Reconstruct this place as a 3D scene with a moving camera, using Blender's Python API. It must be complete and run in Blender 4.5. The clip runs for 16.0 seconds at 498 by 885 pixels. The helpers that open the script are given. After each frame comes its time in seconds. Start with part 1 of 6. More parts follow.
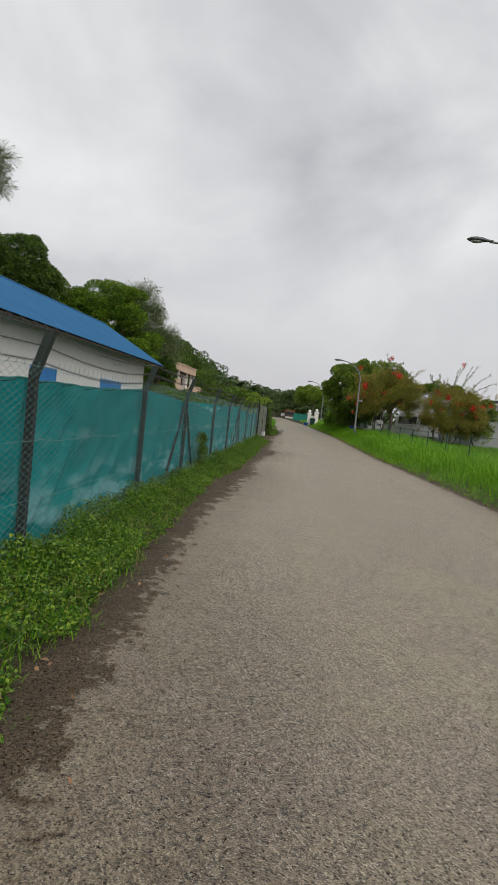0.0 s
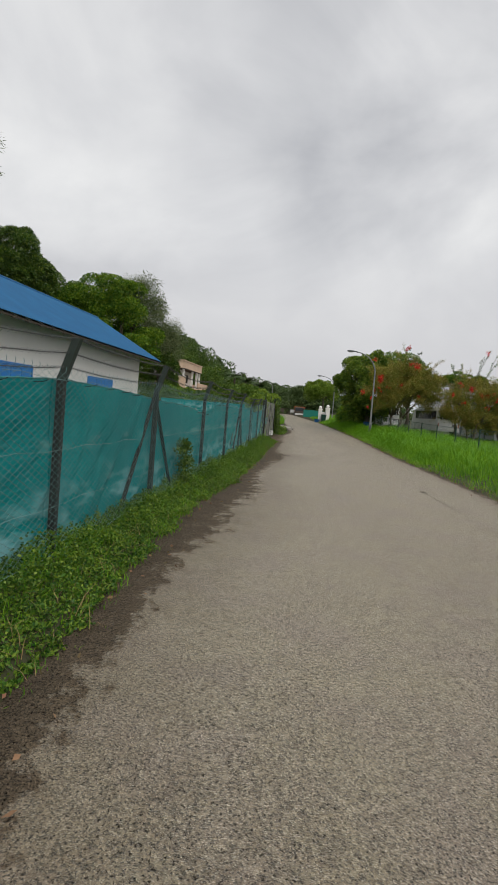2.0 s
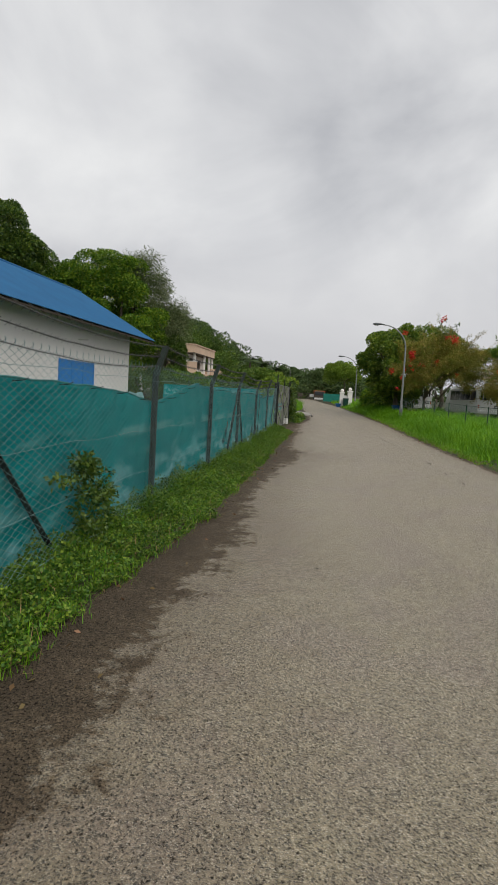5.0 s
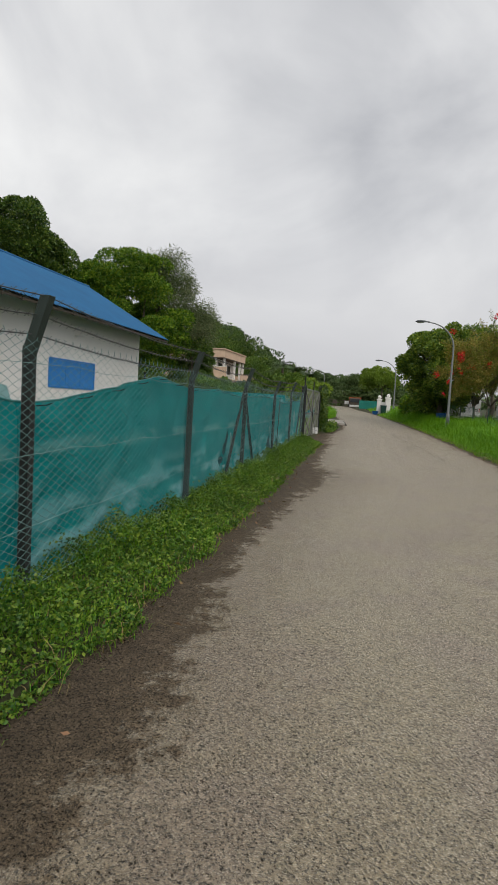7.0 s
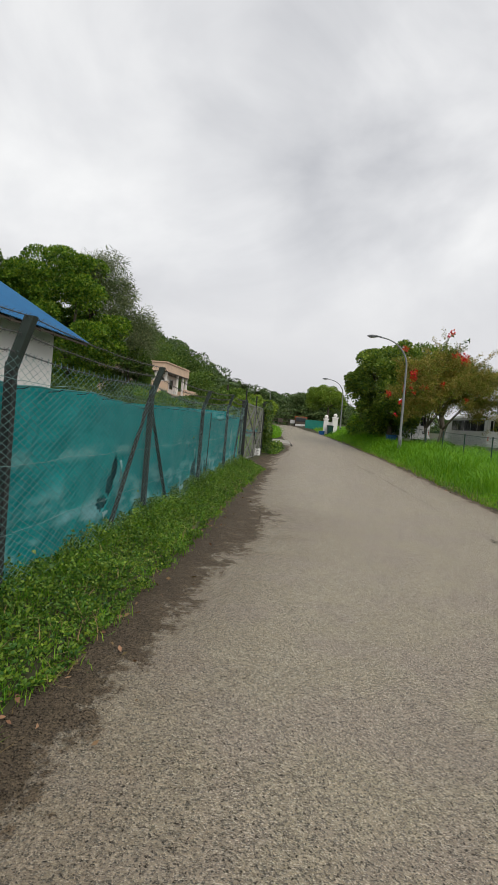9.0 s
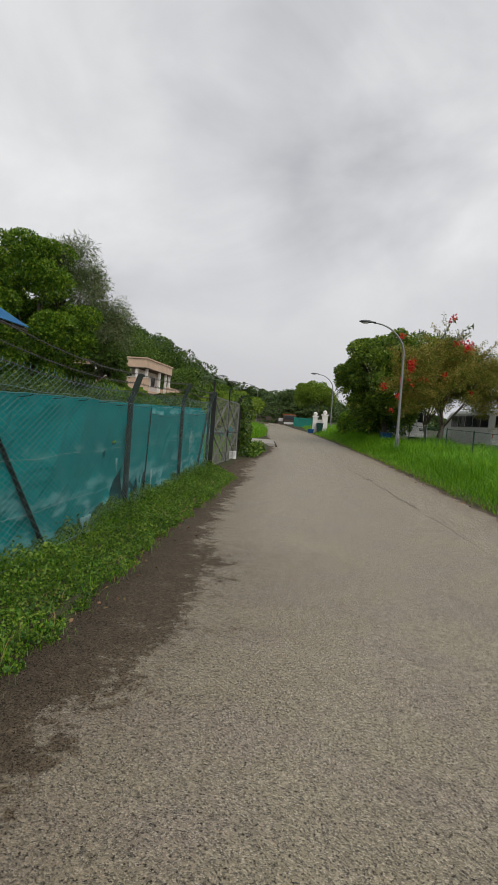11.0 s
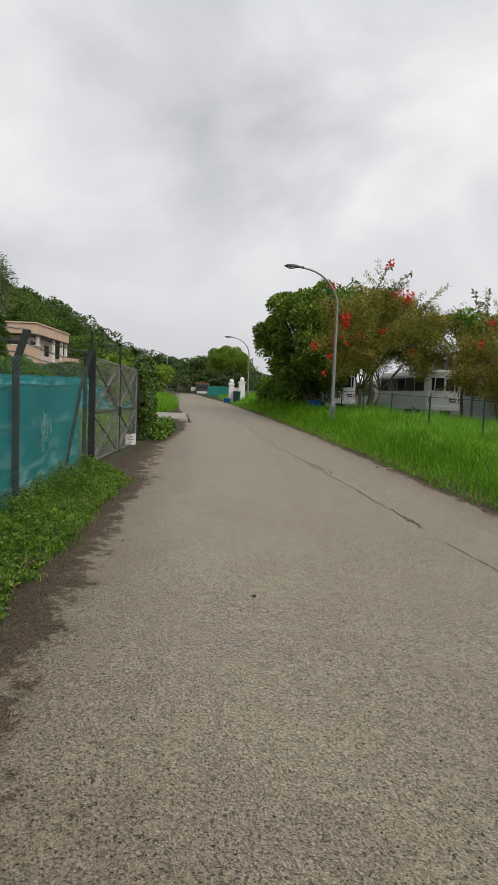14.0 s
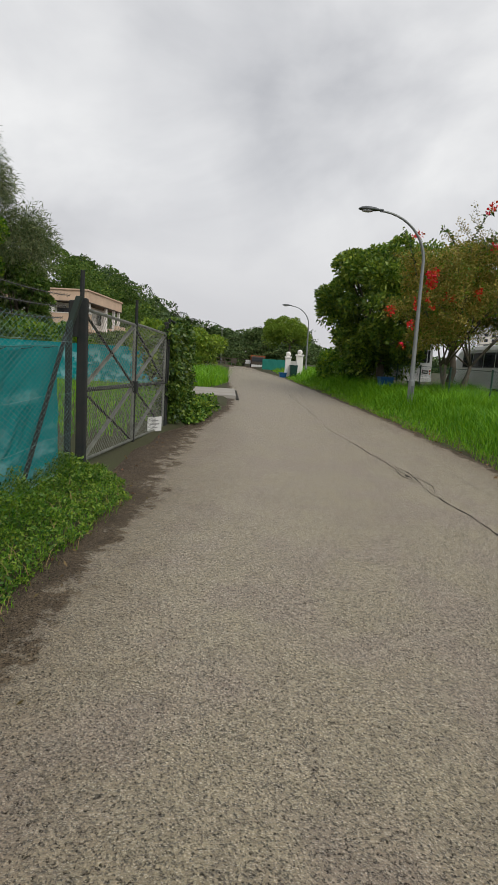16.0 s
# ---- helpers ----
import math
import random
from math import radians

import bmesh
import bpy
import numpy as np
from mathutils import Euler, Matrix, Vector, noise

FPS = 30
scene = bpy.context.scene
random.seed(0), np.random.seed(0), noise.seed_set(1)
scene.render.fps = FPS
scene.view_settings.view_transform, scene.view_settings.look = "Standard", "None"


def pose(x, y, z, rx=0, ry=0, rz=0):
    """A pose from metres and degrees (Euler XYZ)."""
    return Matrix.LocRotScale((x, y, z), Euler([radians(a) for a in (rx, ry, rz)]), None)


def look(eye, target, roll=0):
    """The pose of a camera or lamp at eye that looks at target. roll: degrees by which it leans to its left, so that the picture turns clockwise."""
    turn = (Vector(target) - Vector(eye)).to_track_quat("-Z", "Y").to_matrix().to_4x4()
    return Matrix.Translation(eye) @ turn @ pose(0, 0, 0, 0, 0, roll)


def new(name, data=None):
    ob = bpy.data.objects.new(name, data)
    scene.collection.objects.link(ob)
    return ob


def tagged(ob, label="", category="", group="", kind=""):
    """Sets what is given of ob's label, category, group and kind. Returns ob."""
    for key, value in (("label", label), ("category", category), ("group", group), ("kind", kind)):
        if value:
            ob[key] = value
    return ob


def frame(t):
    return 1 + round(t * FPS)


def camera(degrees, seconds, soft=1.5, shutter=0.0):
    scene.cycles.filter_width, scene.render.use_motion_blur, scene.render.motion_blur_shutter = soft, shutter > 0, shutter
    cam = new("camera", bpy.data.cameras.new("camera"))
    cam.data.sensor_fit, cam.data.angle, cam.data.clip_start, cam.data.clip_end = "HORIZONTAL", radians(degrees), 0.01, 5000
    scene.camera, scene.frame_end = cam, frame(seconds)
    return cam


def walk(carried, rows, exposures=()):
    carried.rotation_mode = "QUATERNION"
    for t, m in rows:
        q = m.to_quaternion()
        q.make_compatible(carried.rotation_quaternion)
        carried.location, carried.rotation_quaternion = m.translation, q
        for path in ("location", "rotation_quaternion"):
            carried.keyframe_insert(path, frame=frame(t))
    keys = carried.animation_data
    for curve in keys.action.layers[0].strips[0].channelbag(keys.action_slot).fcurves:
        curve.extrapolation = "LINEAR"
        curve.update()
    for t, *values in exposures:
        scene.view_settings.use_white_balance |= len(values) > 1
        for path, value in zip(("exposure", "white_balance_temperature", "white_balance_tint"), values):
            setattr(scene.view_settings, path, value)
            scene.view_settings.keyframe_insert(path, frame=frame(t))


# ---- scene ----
cam = camera(50.9, 16.0, soft=0.8)
PATH = [
    (0, (-0.056, -2.546, 1.525), (-0.07, -0.549, 1.424), 6.1),
    (0.5, (-0.029, -1.803, 1.554), (-0.081, 0.186, 1.352), 6.0),
    (1, (0.033, -1.081, 1.564), (-0.041, 0.903, 1.327), 4.9),
    (1.5, (0.052, -0.29, 1.576), (-0.007, 1.704, 1.44), 4.1),
    (2, (0.141, 0.552, 1.591), (0.089, 2.548, 1.476), 4.9),
    (2.5, (0.171, 1.273, 1.601), (0.158, 3.27, 1.49), 5.8),
    (3, (0.234, 2.031, 1.609), (0.261, 4.028, 1.504), 5.1),
    (3.5, (0.199, 2.778, 1.583), (0.23, 4.774, 1.463), 4.3),
    (4, (0.257, 3.617, 1.596), (0.233, 5.609, 1.428), 3.6),
    (6.5, (0.756, 8.128, 1.605), (0.532, 10.108, 1.431), 4.0),
    (7, (0.772, 8.947, 1.569), (0.513, 10.924, 1.415), 3.6),
    (7.5, (0.815, 9.881, 1.543), (0.529, 11.857, 1.417), 2.7),
    (8, (0.756, 10.634, 1.507), (0.434, 12.602, 1.367), 3.6),
    (8.5, (0.814, 11.455, 1.542), (0.617, 13.441, 1.419), 4.5),
    (9, (0.894, 12.201, 1.566), (0.834, 14.199, 1.494), 5.0),
    (9.5, (1.022, 13.023, 1.556), (1.033, 15.022, 1.499), 4.8),
    (12, (1.515, 17.214, 1.608), (1.395, 19.207, 1.491), 3.1),
    (12.5, (1.403, 17.991, 1.607), (1.234, 19.979, 1.469), 2.4),
    (13, (1.427, 18.849, 1.595), (1.331, 20.842, 1.473), 2.5),
    (13.5, (1.49, 19.534, 1.63), (1.571, 21.528, 1.502), 3.3),
    (14, (1.593, 20.326, 1.653), (1.9, 22.295, 1.48), 2.5),
    (14.5, (1.745, 21.177, 1.671), (2.109, 23.132, 1.462), 2.9),
    (15, (1.827, 22.005, 1.71), (2.113, 23.971, 1.481), 3.1),
    (15.5, (1.996, 22.869, 1.699), (2.179, 24.843, 1.436), 3.1),
    (16, (2.012, 23.786, 1.646), (2.116, 25.764, 1.365), 3.6),
]
walk(cam, [(t, look(eye, target, roll)) for t, eye, target, roll in PATH],
     exposures=((0, -0.03), (0.5, 0.0), (1.0, 0.12), (1.6, 0.04), (2.0, -0.04), (4.0, -0.05), (6.5, -0.05), (7.5, 0.05), (9.0, 0.14), (9.6, 0.05), (11.9, -0.06), (12.5, 0.04), (13.0, 0.15), (13.6, 0.16), (14.0, 0.08), (14.5, 0.04), (15, 0.02), (16, 0.04)))

# world: overcast sky of layered cloud over a clear-sky base
world = bpy.data.worlds.new("overcast_sky")
scene.world = world
world.use_nodes = True
wn, wl = world.node_tree.nodes, world.node_tree.links
wn.clear()
w_out = wn.new("ShaderNodeOutputWorld")
w_bg = wn.new("ShaderNodeBackground")
w_bg.inputs["Strength"].default_value = 1.0
w_sky = wn.new("ShaderNodeTexSky")
w_sky.sky_type = "NISHITA"
w_sky.sun_disc = False
w_sky.sun_elevation, w_sky.sun_rotation = radians(46), radians(149)
w_skyscale = wn.new("ShaderNodeVectorMath")
w_skyscale.operation = "SCALE"
w_skyscale.inputs["Scale"].default_value = 0.08
wl.new(w_sky.outputs[0], w_skyscale.inputs[0])
w_tc = wn.new("ShaderNodeTexCoord")
w_sep = wn.new("ShaderNodeSeparateXYZ")
wl.new(w_tc.outputs["Generated"], w_sep.inputs[0])


def wmath(op, a, b):
    n = wn.new("ShaderNodeMath")
    n.operation = op
    for i, v in enumerate((a, b)):
        if isinstance(v, (int, float)):
            n.inputs[i].default_value = v
        else:
            wl.new(v, n.inputs[i])
    return n.outputs[0]


# cloud layer: drawn out sideways
w_map = wn.new("ShaderNodeMapping")
w_map.inputs["Location"].default_value = (1.38, 0.94, 0.4)
w_map.inputs["Rotation"].default_value = (radians(4), radians(-6), 0)
w_map.inputs["Scale"].default_value = (1.0, 1.0, 1.6)
wl.new(w_tc.outputs["Generated"], w_map.inputs["Vector"])
w_n1 = wn.new("ShaderNodeTexNoise")
w_n1.inputs["Scale"].default_value = 2.1
w_n1.inputs["Detail"].default_value = 8
w_n1.inputs["Roughness"].default_value = 0.52
w_n1.inputs["Distortion"].default_value = 0.5
wl.new(w_map.outputs[0], w_n1.inputs["Vector"])
w_ramp = wn.new("ShaderNodeValToRGB")
w_ramp.color_ramp.elements[0].position, w_ramp.color_ramp.elements[0].color = 0.26, (0.47, 0.48, 0.51, 1)
w_ramp.color_ramp.elements[1].position, w_ramp.color_ramp.elements[1].color = 0.74, (0.98, 0.98, 0.97, 1)
e_mid = w_ramp.color_ramp.elements.new(0.5)
e_mid.color = (0.73, 0.735, 0.75, 1)
# broad cloud masses over the finer layer: direction, cosine of the reach, depth
w_warp = wn.new("ShaderNodeTexNoise")
w_warp.inputs["Scale"].default_value, w_warp.inputs["Detail"].default_value = 3.2, 5
wl.new(w_tc.outputs["Generated"], w_warp.inputs["Vector"])
w_bent = wn.new("ShaderNodeVectorMath")
w_bent.operation = "MULTIPLY_ADD"
w_bent.inputs[1].default_value = (0.5, 0.5, 0.5)
wl.new(w_warp.outputs["Color"], w_bent.inputs[0])
w_off = wn.new("ShaderNodeVectorMath")
w_off.operation = "SUBTRACT"
w_off.inputs[1].default_value = (0.25, 0.25, 0.25)
wl.new(w_tc.outputs["Generated"], w_off.inputs[0])
wl.new(w_off.outputs[0], w_bent.inputs[2])
w_nrm = wn.new("ShaderNodeVectorMath")
w_nrm.operation = "NORMALIZE"
wl.new(w_bent.outputs[0], w_nrm.inputs[0])
w_fac = wmath("ADD", wmath("MULTIPLY", w_n1.outputs["Fac"], 0.85), 0.075)
for way, reach, depth in (
        ((0.16, 0.823, 0.545), 0.945, -0.10),
        ((0.182, 0.896, 0.406), 0.985, -0.06),
        ((0.042, 0.954, 0.297), 0.9950, -0.055),
        ((-0.391, 0.807, 0.443), 0.95, 0.12),
        ((0.306, 0.819, 0.486), 0.97, 0.15),
        ((0.144, 0.801, 0.581), 0.985, 0.06),
):
    dot = wn.new("ShaderNodeVectorMath")
    dot.operation = "DOT_PRODUCT"
    dot.inputs[1].default_value = way
    wl.new(w_nrm.outputs[0], dot.inputs[0])
    mass = wn.new("ShaderNodeMapRange")
    mass.interpolation_type = "SMOOTHSTEP"
    mass.inputs["From Min"].default_value, mass.inputs["From Max"].default_value = reach, 1.0
    mass.inputs["To Max"].default_value = depth
    wl.new(dot.outputs["Value"], mass.inputs["Value"])
    w_fac = wmath("ADD", w_fac, mass.outputs[0])
wl.new(w_fac, w_ramp.inputs[0])
w_mix = wn.new("ShaderNodeMixRGB")
w_mix.inputs[0].default_value = 0.94
wl.new(w_skyscale.outputs[0], w_mix.inputs[1])
wl.new(w_ramp.outputs[0], w_mix.inputs[2])
# even grey haze close to the horizon
w_hz = wn.new("ShaderNodeMapRange")
w_hz.inputs["From Min"].default_value, w_hz.inputs["From Max"].default_value = 0.02, 0.32
wl.new(w_sep.outputs["Z"], w_hz.inputs["Value"])
w_mix2 = wn.new("ShaderNodeMixRGB")
w_mix2.inputs[1].default_value = (0.585, 0.585, 0.61, 1)
wl.new(w_hz.outputs[0], w_mix2.inputs[0])
wl.new(w_mix.outputs[0], w_mix2.inputs[2])
wl.new(w_mix2.outputs[0], w_bg.inputs["Color"])
wl.new(w_bg.outputs[0], w_out.inputs["Surface"])

# the sun behind the cloud: wide and weak
sun = new("sun", bpy.data.lights.new("sun", "SUN"))
sun.data.energy, sun.data.angle, sun.data.color = 1.5, radians(40), (1.0, 0.965, 0.91)
sun.matrix_world = look((0, 0, 60), (-30, 50, 0))

# ---------------------------------------------------------------- materials
MATS = {}


def material(name, base, rough=0.8, metal=0.0, alt=None, scale=6.0, fine=60.0, bump=0.15, contrast=1.0,
             island=0.0, objrand=0.0, translucent=0.0, spec=0.3, bump_scale=None):
    """A surface with two scales of colour variation, fine relief, and optional variation per piece."""
    m = bpy.data.materials.new(name)
    m.use_nodes = True
    n, l = m.node_tree.nodes, m.node_tree.links
    b = n["Principled BSDF"]
    alt = alt or tuple(c * 0.62 for c in base)
    geo = n.new("ShaderNodeNewGeometry")
    big, small = n.new("ShaderNodeTexNoise"), n.new("ShaderNodeTexNoise")
    big.inputs["Scale"].default_value, big.inputs["Detail"].default_value = scale, 4
    small.inputs["Scale"].default_value, small.inputs["Detail"].default_value = fine, 3
    for t in (big, small):
        l.new(geo.outputs["Position"], t.inputs["Vector"])
    add = n.new("ShaderNodeMath")
    add.operation = "MULTIPLY_ADD"
    add.inputs[1].default_value = 0.45
    l.new(small.outputs["Fac"], add.inputs[0])
    l.new(big.outputs["Fac"], add.inputs[2])
    rng = n.new("ShaderNodeMapRange")
    rng.inputs["From Min"].default_value, rng.inputs["From Max"].default_value = 0.72 - 0.3 / contrast, 0.72 + 0.3 / contrast
    l.new(add.outputs[0], rng.inputs["Value"])
    mix = n.new("ShaderNodeMixRGB")
    mix.inputs[1].default_value, mix.inputs[2].default_value = (*alt, 1), (*base, 1)
    l.new(rng.outputs[0], mix.inputs[0])
    colour = mix.outputs[0]
    for amount, kind in ((island, "i"), (objrand, "o")):
        if amount:
            hsv = n.new("ShaderNodeHueSaturation")
            if kind == "i":
                src = geo.outputs["Random Per Island"]
            else:
                src = n.new("ShaderNodeObjectInfo").outputs["Random"]
            r2 = n.new("ShaderNodeMapRange")
            r2.inputs["To Min"].default_value, r2.inputs["To Max"].default_value = 1 - amount, 1 + amount
            l.new(src, r2.inputs["Value"])
            l.new(r2.outputs[0], hsv.inputs["Value"])
            r3 = n.new("ShaderNodeMapRange")
            r3.inputs["To Min"].default_value, r3.inputs["To Max"].default_value = 0.5 + amount * 0.07, 0.5 - amount * 0.07
            l.new(src, r3.inputs["Value"])
            l.new(r3.outputs[0], hsv.inputs["Hue"])
            l.new(colour, hsv.inputs["Color"])
            colour = hsv.outputs[0]
    l.new(colour, b.inputs["Base Color"])
    b.inputs["Roughness"].default_value, b.inputs["Metallic"].default_value = rough, metal
    b.inputs["Specular IOR Level"].default_value = spec
    if bump:
        bp = n.new("ShaderNodeBump")
        bp.inputs["Strength"].default_value, bp.inputs["Distance"].default_value = bump, 0.01
        l.new(small.outputs["Fac"], bp.inputs["Height"])
        l.new(bp.outputs[0], b.inputs["Normal"])
    if translucent:
        tr = n.new("ShaderNodeBsdfTranslucent")
        l.new(colour, tr.inputs["Color"])
        ms = n.new("ShaderNodeMixShader")
        ms.inputs[0].default_value = translucent
        l.new(b.outputs[0], ms.inputs[1])
        l.new(tr.outputs[0], ms.inputs[2])
        l.new(ms.outputs[0], n["Material Output"].inputs["Surface"])
    MATS[name] = m
    return m


def road_material():
    m = bpy.data.materials.new("weathered_asphalt")
    m.use_nodes = True
    n, l = m.node_tree.nodes, m.node_tree.links
    b = n["Principled BSDF"]
    geo = n.new("ShaderNodeNewGeometry")
    uv = n.new("ShaderNodeUVMap")
    uv.uv_map = "lane"
    sep = n.new("ShaderNodeSeparateXYZ")
    l.new(uv.outputs[0], sep.inputs[0])

    def tex(kind, scale, detail=3.0, rough=0.5):
        t = n.new(kind)
        t.inputs["Scale"].default_value = scale
        if "Detail" in t.inputs:
            t.inputs["Detail"].default_value = detail
            t.inputs["Roughness"].default_value = rough
        l.new(geo.outputs["Position"], t.inputs["Vector"])
        return t

    def ramp(fac, p0, p1, c0, c1):
        r = n.new("ShaderNodeMapRange")
        r.inputs["From Min"].default_value, r.inputs["From Max"].default_value = p0, p1
        r.inputs["To Min"].default_value, r.inputs["To Max"].default_value = c0, c1
        l.new(fac, r.inputs["Value"])
        return r.outputs[0]

    def mix(fac, a, c, mode="MIX"):
        x = n.new("ShaderNodeMixRGB")
        x.blend_type = mode
        for i, v in ((0, fac), (1, a), (2, c)):
            if isinstance(v, (int, float)):
                x.inputs[i].default_value = v
            elif isinstance(v, tuple):
                x.inputs[i].default_value = v
            else:
                l.new(v, x.inputs[i])
        return x.outputs[0]

    def op(kind, a, c):
        x = n.new("ShaderNodeMath")
        x.operation = kind
        for i, v in enumerate((a, c)):
            if isinstance(v, (int, float)):
                x.inputs[i].default_value = v
            else:
                l.new(v, x.inputs[i])
        return x.outputs[0]

    stones = tex("ShaderNodeTexVoronoi", 120.0)
    grit = tex("ShaderNodeTexNoise", 31.0, 3.0, 0.6)
    tint = tex("ShaderNodeTexNoise", 1.3, 3.0, 0.55)
    pits = tex("ShaderNodeTexNoise", 68.0, 4.0, 0.68)
    clump = tex("ShaderNodeTexNoise", 13.0, 4.0, 0.65)
    patch = tex("ShaderNodeTexNoise", 0.55, 5.0, 0.6)
    blot = tex("ShaderNodeTexNoise", 3.2, 4.0, 0.6)
    sepc = n.new("ShaderNodeSeparateColor")
    l.new(stones.outputs["Color"], sepc.inputs[0])
    base = mix(ramp(patch.outputs["Fac"], 0.35, 0.65, 0.0, 1.0), ROAD_A, ROAD_B)
    base = mix(ramp(blot.outputs["Fac"], 0.42, 0.75, 0.0, 0.30), base, (0.20, 0.165, 0.125, 1))
    base = mix(ramp(tint.outputs["Fac"], 0.46, 0.62, 0.0, 0.80), base, (0.186, 0.144, 0.106, 1))
    # mud washed off the verge, ragged at its edge, with a thinner film beyond
    edge = op("ADD", sep.outputs[0], op("MULTIPLY", op("SUBTRACT", blot.outputs["Fac"], 0.5), 1.5))
    edge = op("ADD", edge, op("MULTIPLY", op("SUBTRACT", clump.outputs["Fac"], 0.5), 1.3))
    halo = ramp(edge, 2.6, 1.0, 0.0, 0.55)
    base = mix(halo, base, (0.152, 0.113, 0.072, 1))
    mud = ramp(edge, 1.14, 0.88, 0.0, 0.90)
    base = mix(mud, base, mix(ramp(clump.outputs["Fac"], 0.35, 0.65, 0.0, 1.0), (0.100, 0.073, 0.046, 1), (0.058, 0.042, 0.027, 1)))
    # darkest along the verge: wet mud, with the weeds' shade painted in
    wet_and_shade = ramp(edge, 0.75, 0.1, 0.0, 0.75)
    base = mix(wet_and_shade, base, (0.050, 0.036, 0.023, 1))
    # oil-darkened patch at the start
    oil = op("ADD", sep.outputs[1], op("MULTIPLY", op("SUBTRACT", blot.outputs["Fac"], 0.5), 1.3))
    oil = op("ADD", oil, op("MULTIPLY", op("SUBTRACT", clump.outputs["Fac"], 0.5), 2.6))
    base = mix(ramp(oil, 1.15, 0.25, 0.0, 0.62), base, (0.088, 0.057, 0.034, 1))
    # stone by stone brightness, dark hollows between
    speck = op("SUBTRACT", op("ADD", 1.04, ramp(sepc.outputs[0], 0.60, 0.92, 0.0, 1.05)), ramp(sepc.outputs[1], 0.55, 0.85, 0.0, 0.72))
    speck = op("MULTIPLY", speck, ramp(pits.outputs["Fac"], 0.55, 0.63, 1.0, 0.16))
    speck = op("MULTIPLY", speck, ramp(grit.outputs["Fac"], 0.63, 0.72, 1.0, 0.40))
    worn = op("MULTIPLY", ramp(oil, 2.3, 0.4, 0.0, 1.0), ramp(grit.outputs["Fac"], 0.49, 0.59, 0.0, 0.80))
    base = mix(worn, base, (0.062, 0.046, 0.030, 1))
    speck = op("MULTIPLY", speck, ramp(clump.outputs["Fac"], 0.35, 0.68, 1.14, 0.80))
    grey = n.new("ShaderNodeCombineColor")
    for k in range(3):
        l.new(speck, grey.inputs[k])
    base = mix(1.0, base, grey.outputs[0], "MULTIPLY")
    l.new(base, b.inputs["Base Color"])
    l.new(ramp(mud, 0.0, 0.9, 0.56, 0.75), b.inputs["Roughness"])
    l.new(op("MULTIPLY", ramp(mud, 0.0, 0.9, 0.55, 0.2), ramp(pits.outputs["Fac"], 0.57, 0.64, 1.0, 0.15)), b.inputs["Specular IOR Level"])
    # sheen imitates the road's paler reflection at a flat angle, weaker on mud
    b.inputs["Sheen Roughness"].default_value = 0.36
    hollow = ramp(pits.outputs["Fac"], 0.57, 0.64, 1.0, 0.1)
    sheen_mask = ramp(op("MAXIMUM", mud, op("MULTIPLY", halo, 0.9)), 0.0, 0.85, 1.0, 0.06)
    l.new(op("MULTIPLY", sheen_mask, op("MULTIPLY", hollow, ramp(sepc.outputs[1], 0.64, 0.88, 1.0, 0.3))), b.inputs["Sheen Weight"])
    b.inputs["Sheen Tint"].default_value = (1.0, 0.93, 0.80, 1)
    bp = n.new("ShaderNodeBump")
    bp.inputs["Strength"].default_value, bp.inputs["Distance"].default_value = 0.8, 0.009
    l.new(op("SUBTRACT", stones.outputs["Distance"], op("MULTIPLY", pits.outputs["Fac"], 1.2)), bp.inputs["Height"])
    l.new(bp.outputs[0], b.inputs["Normal"])
    return m


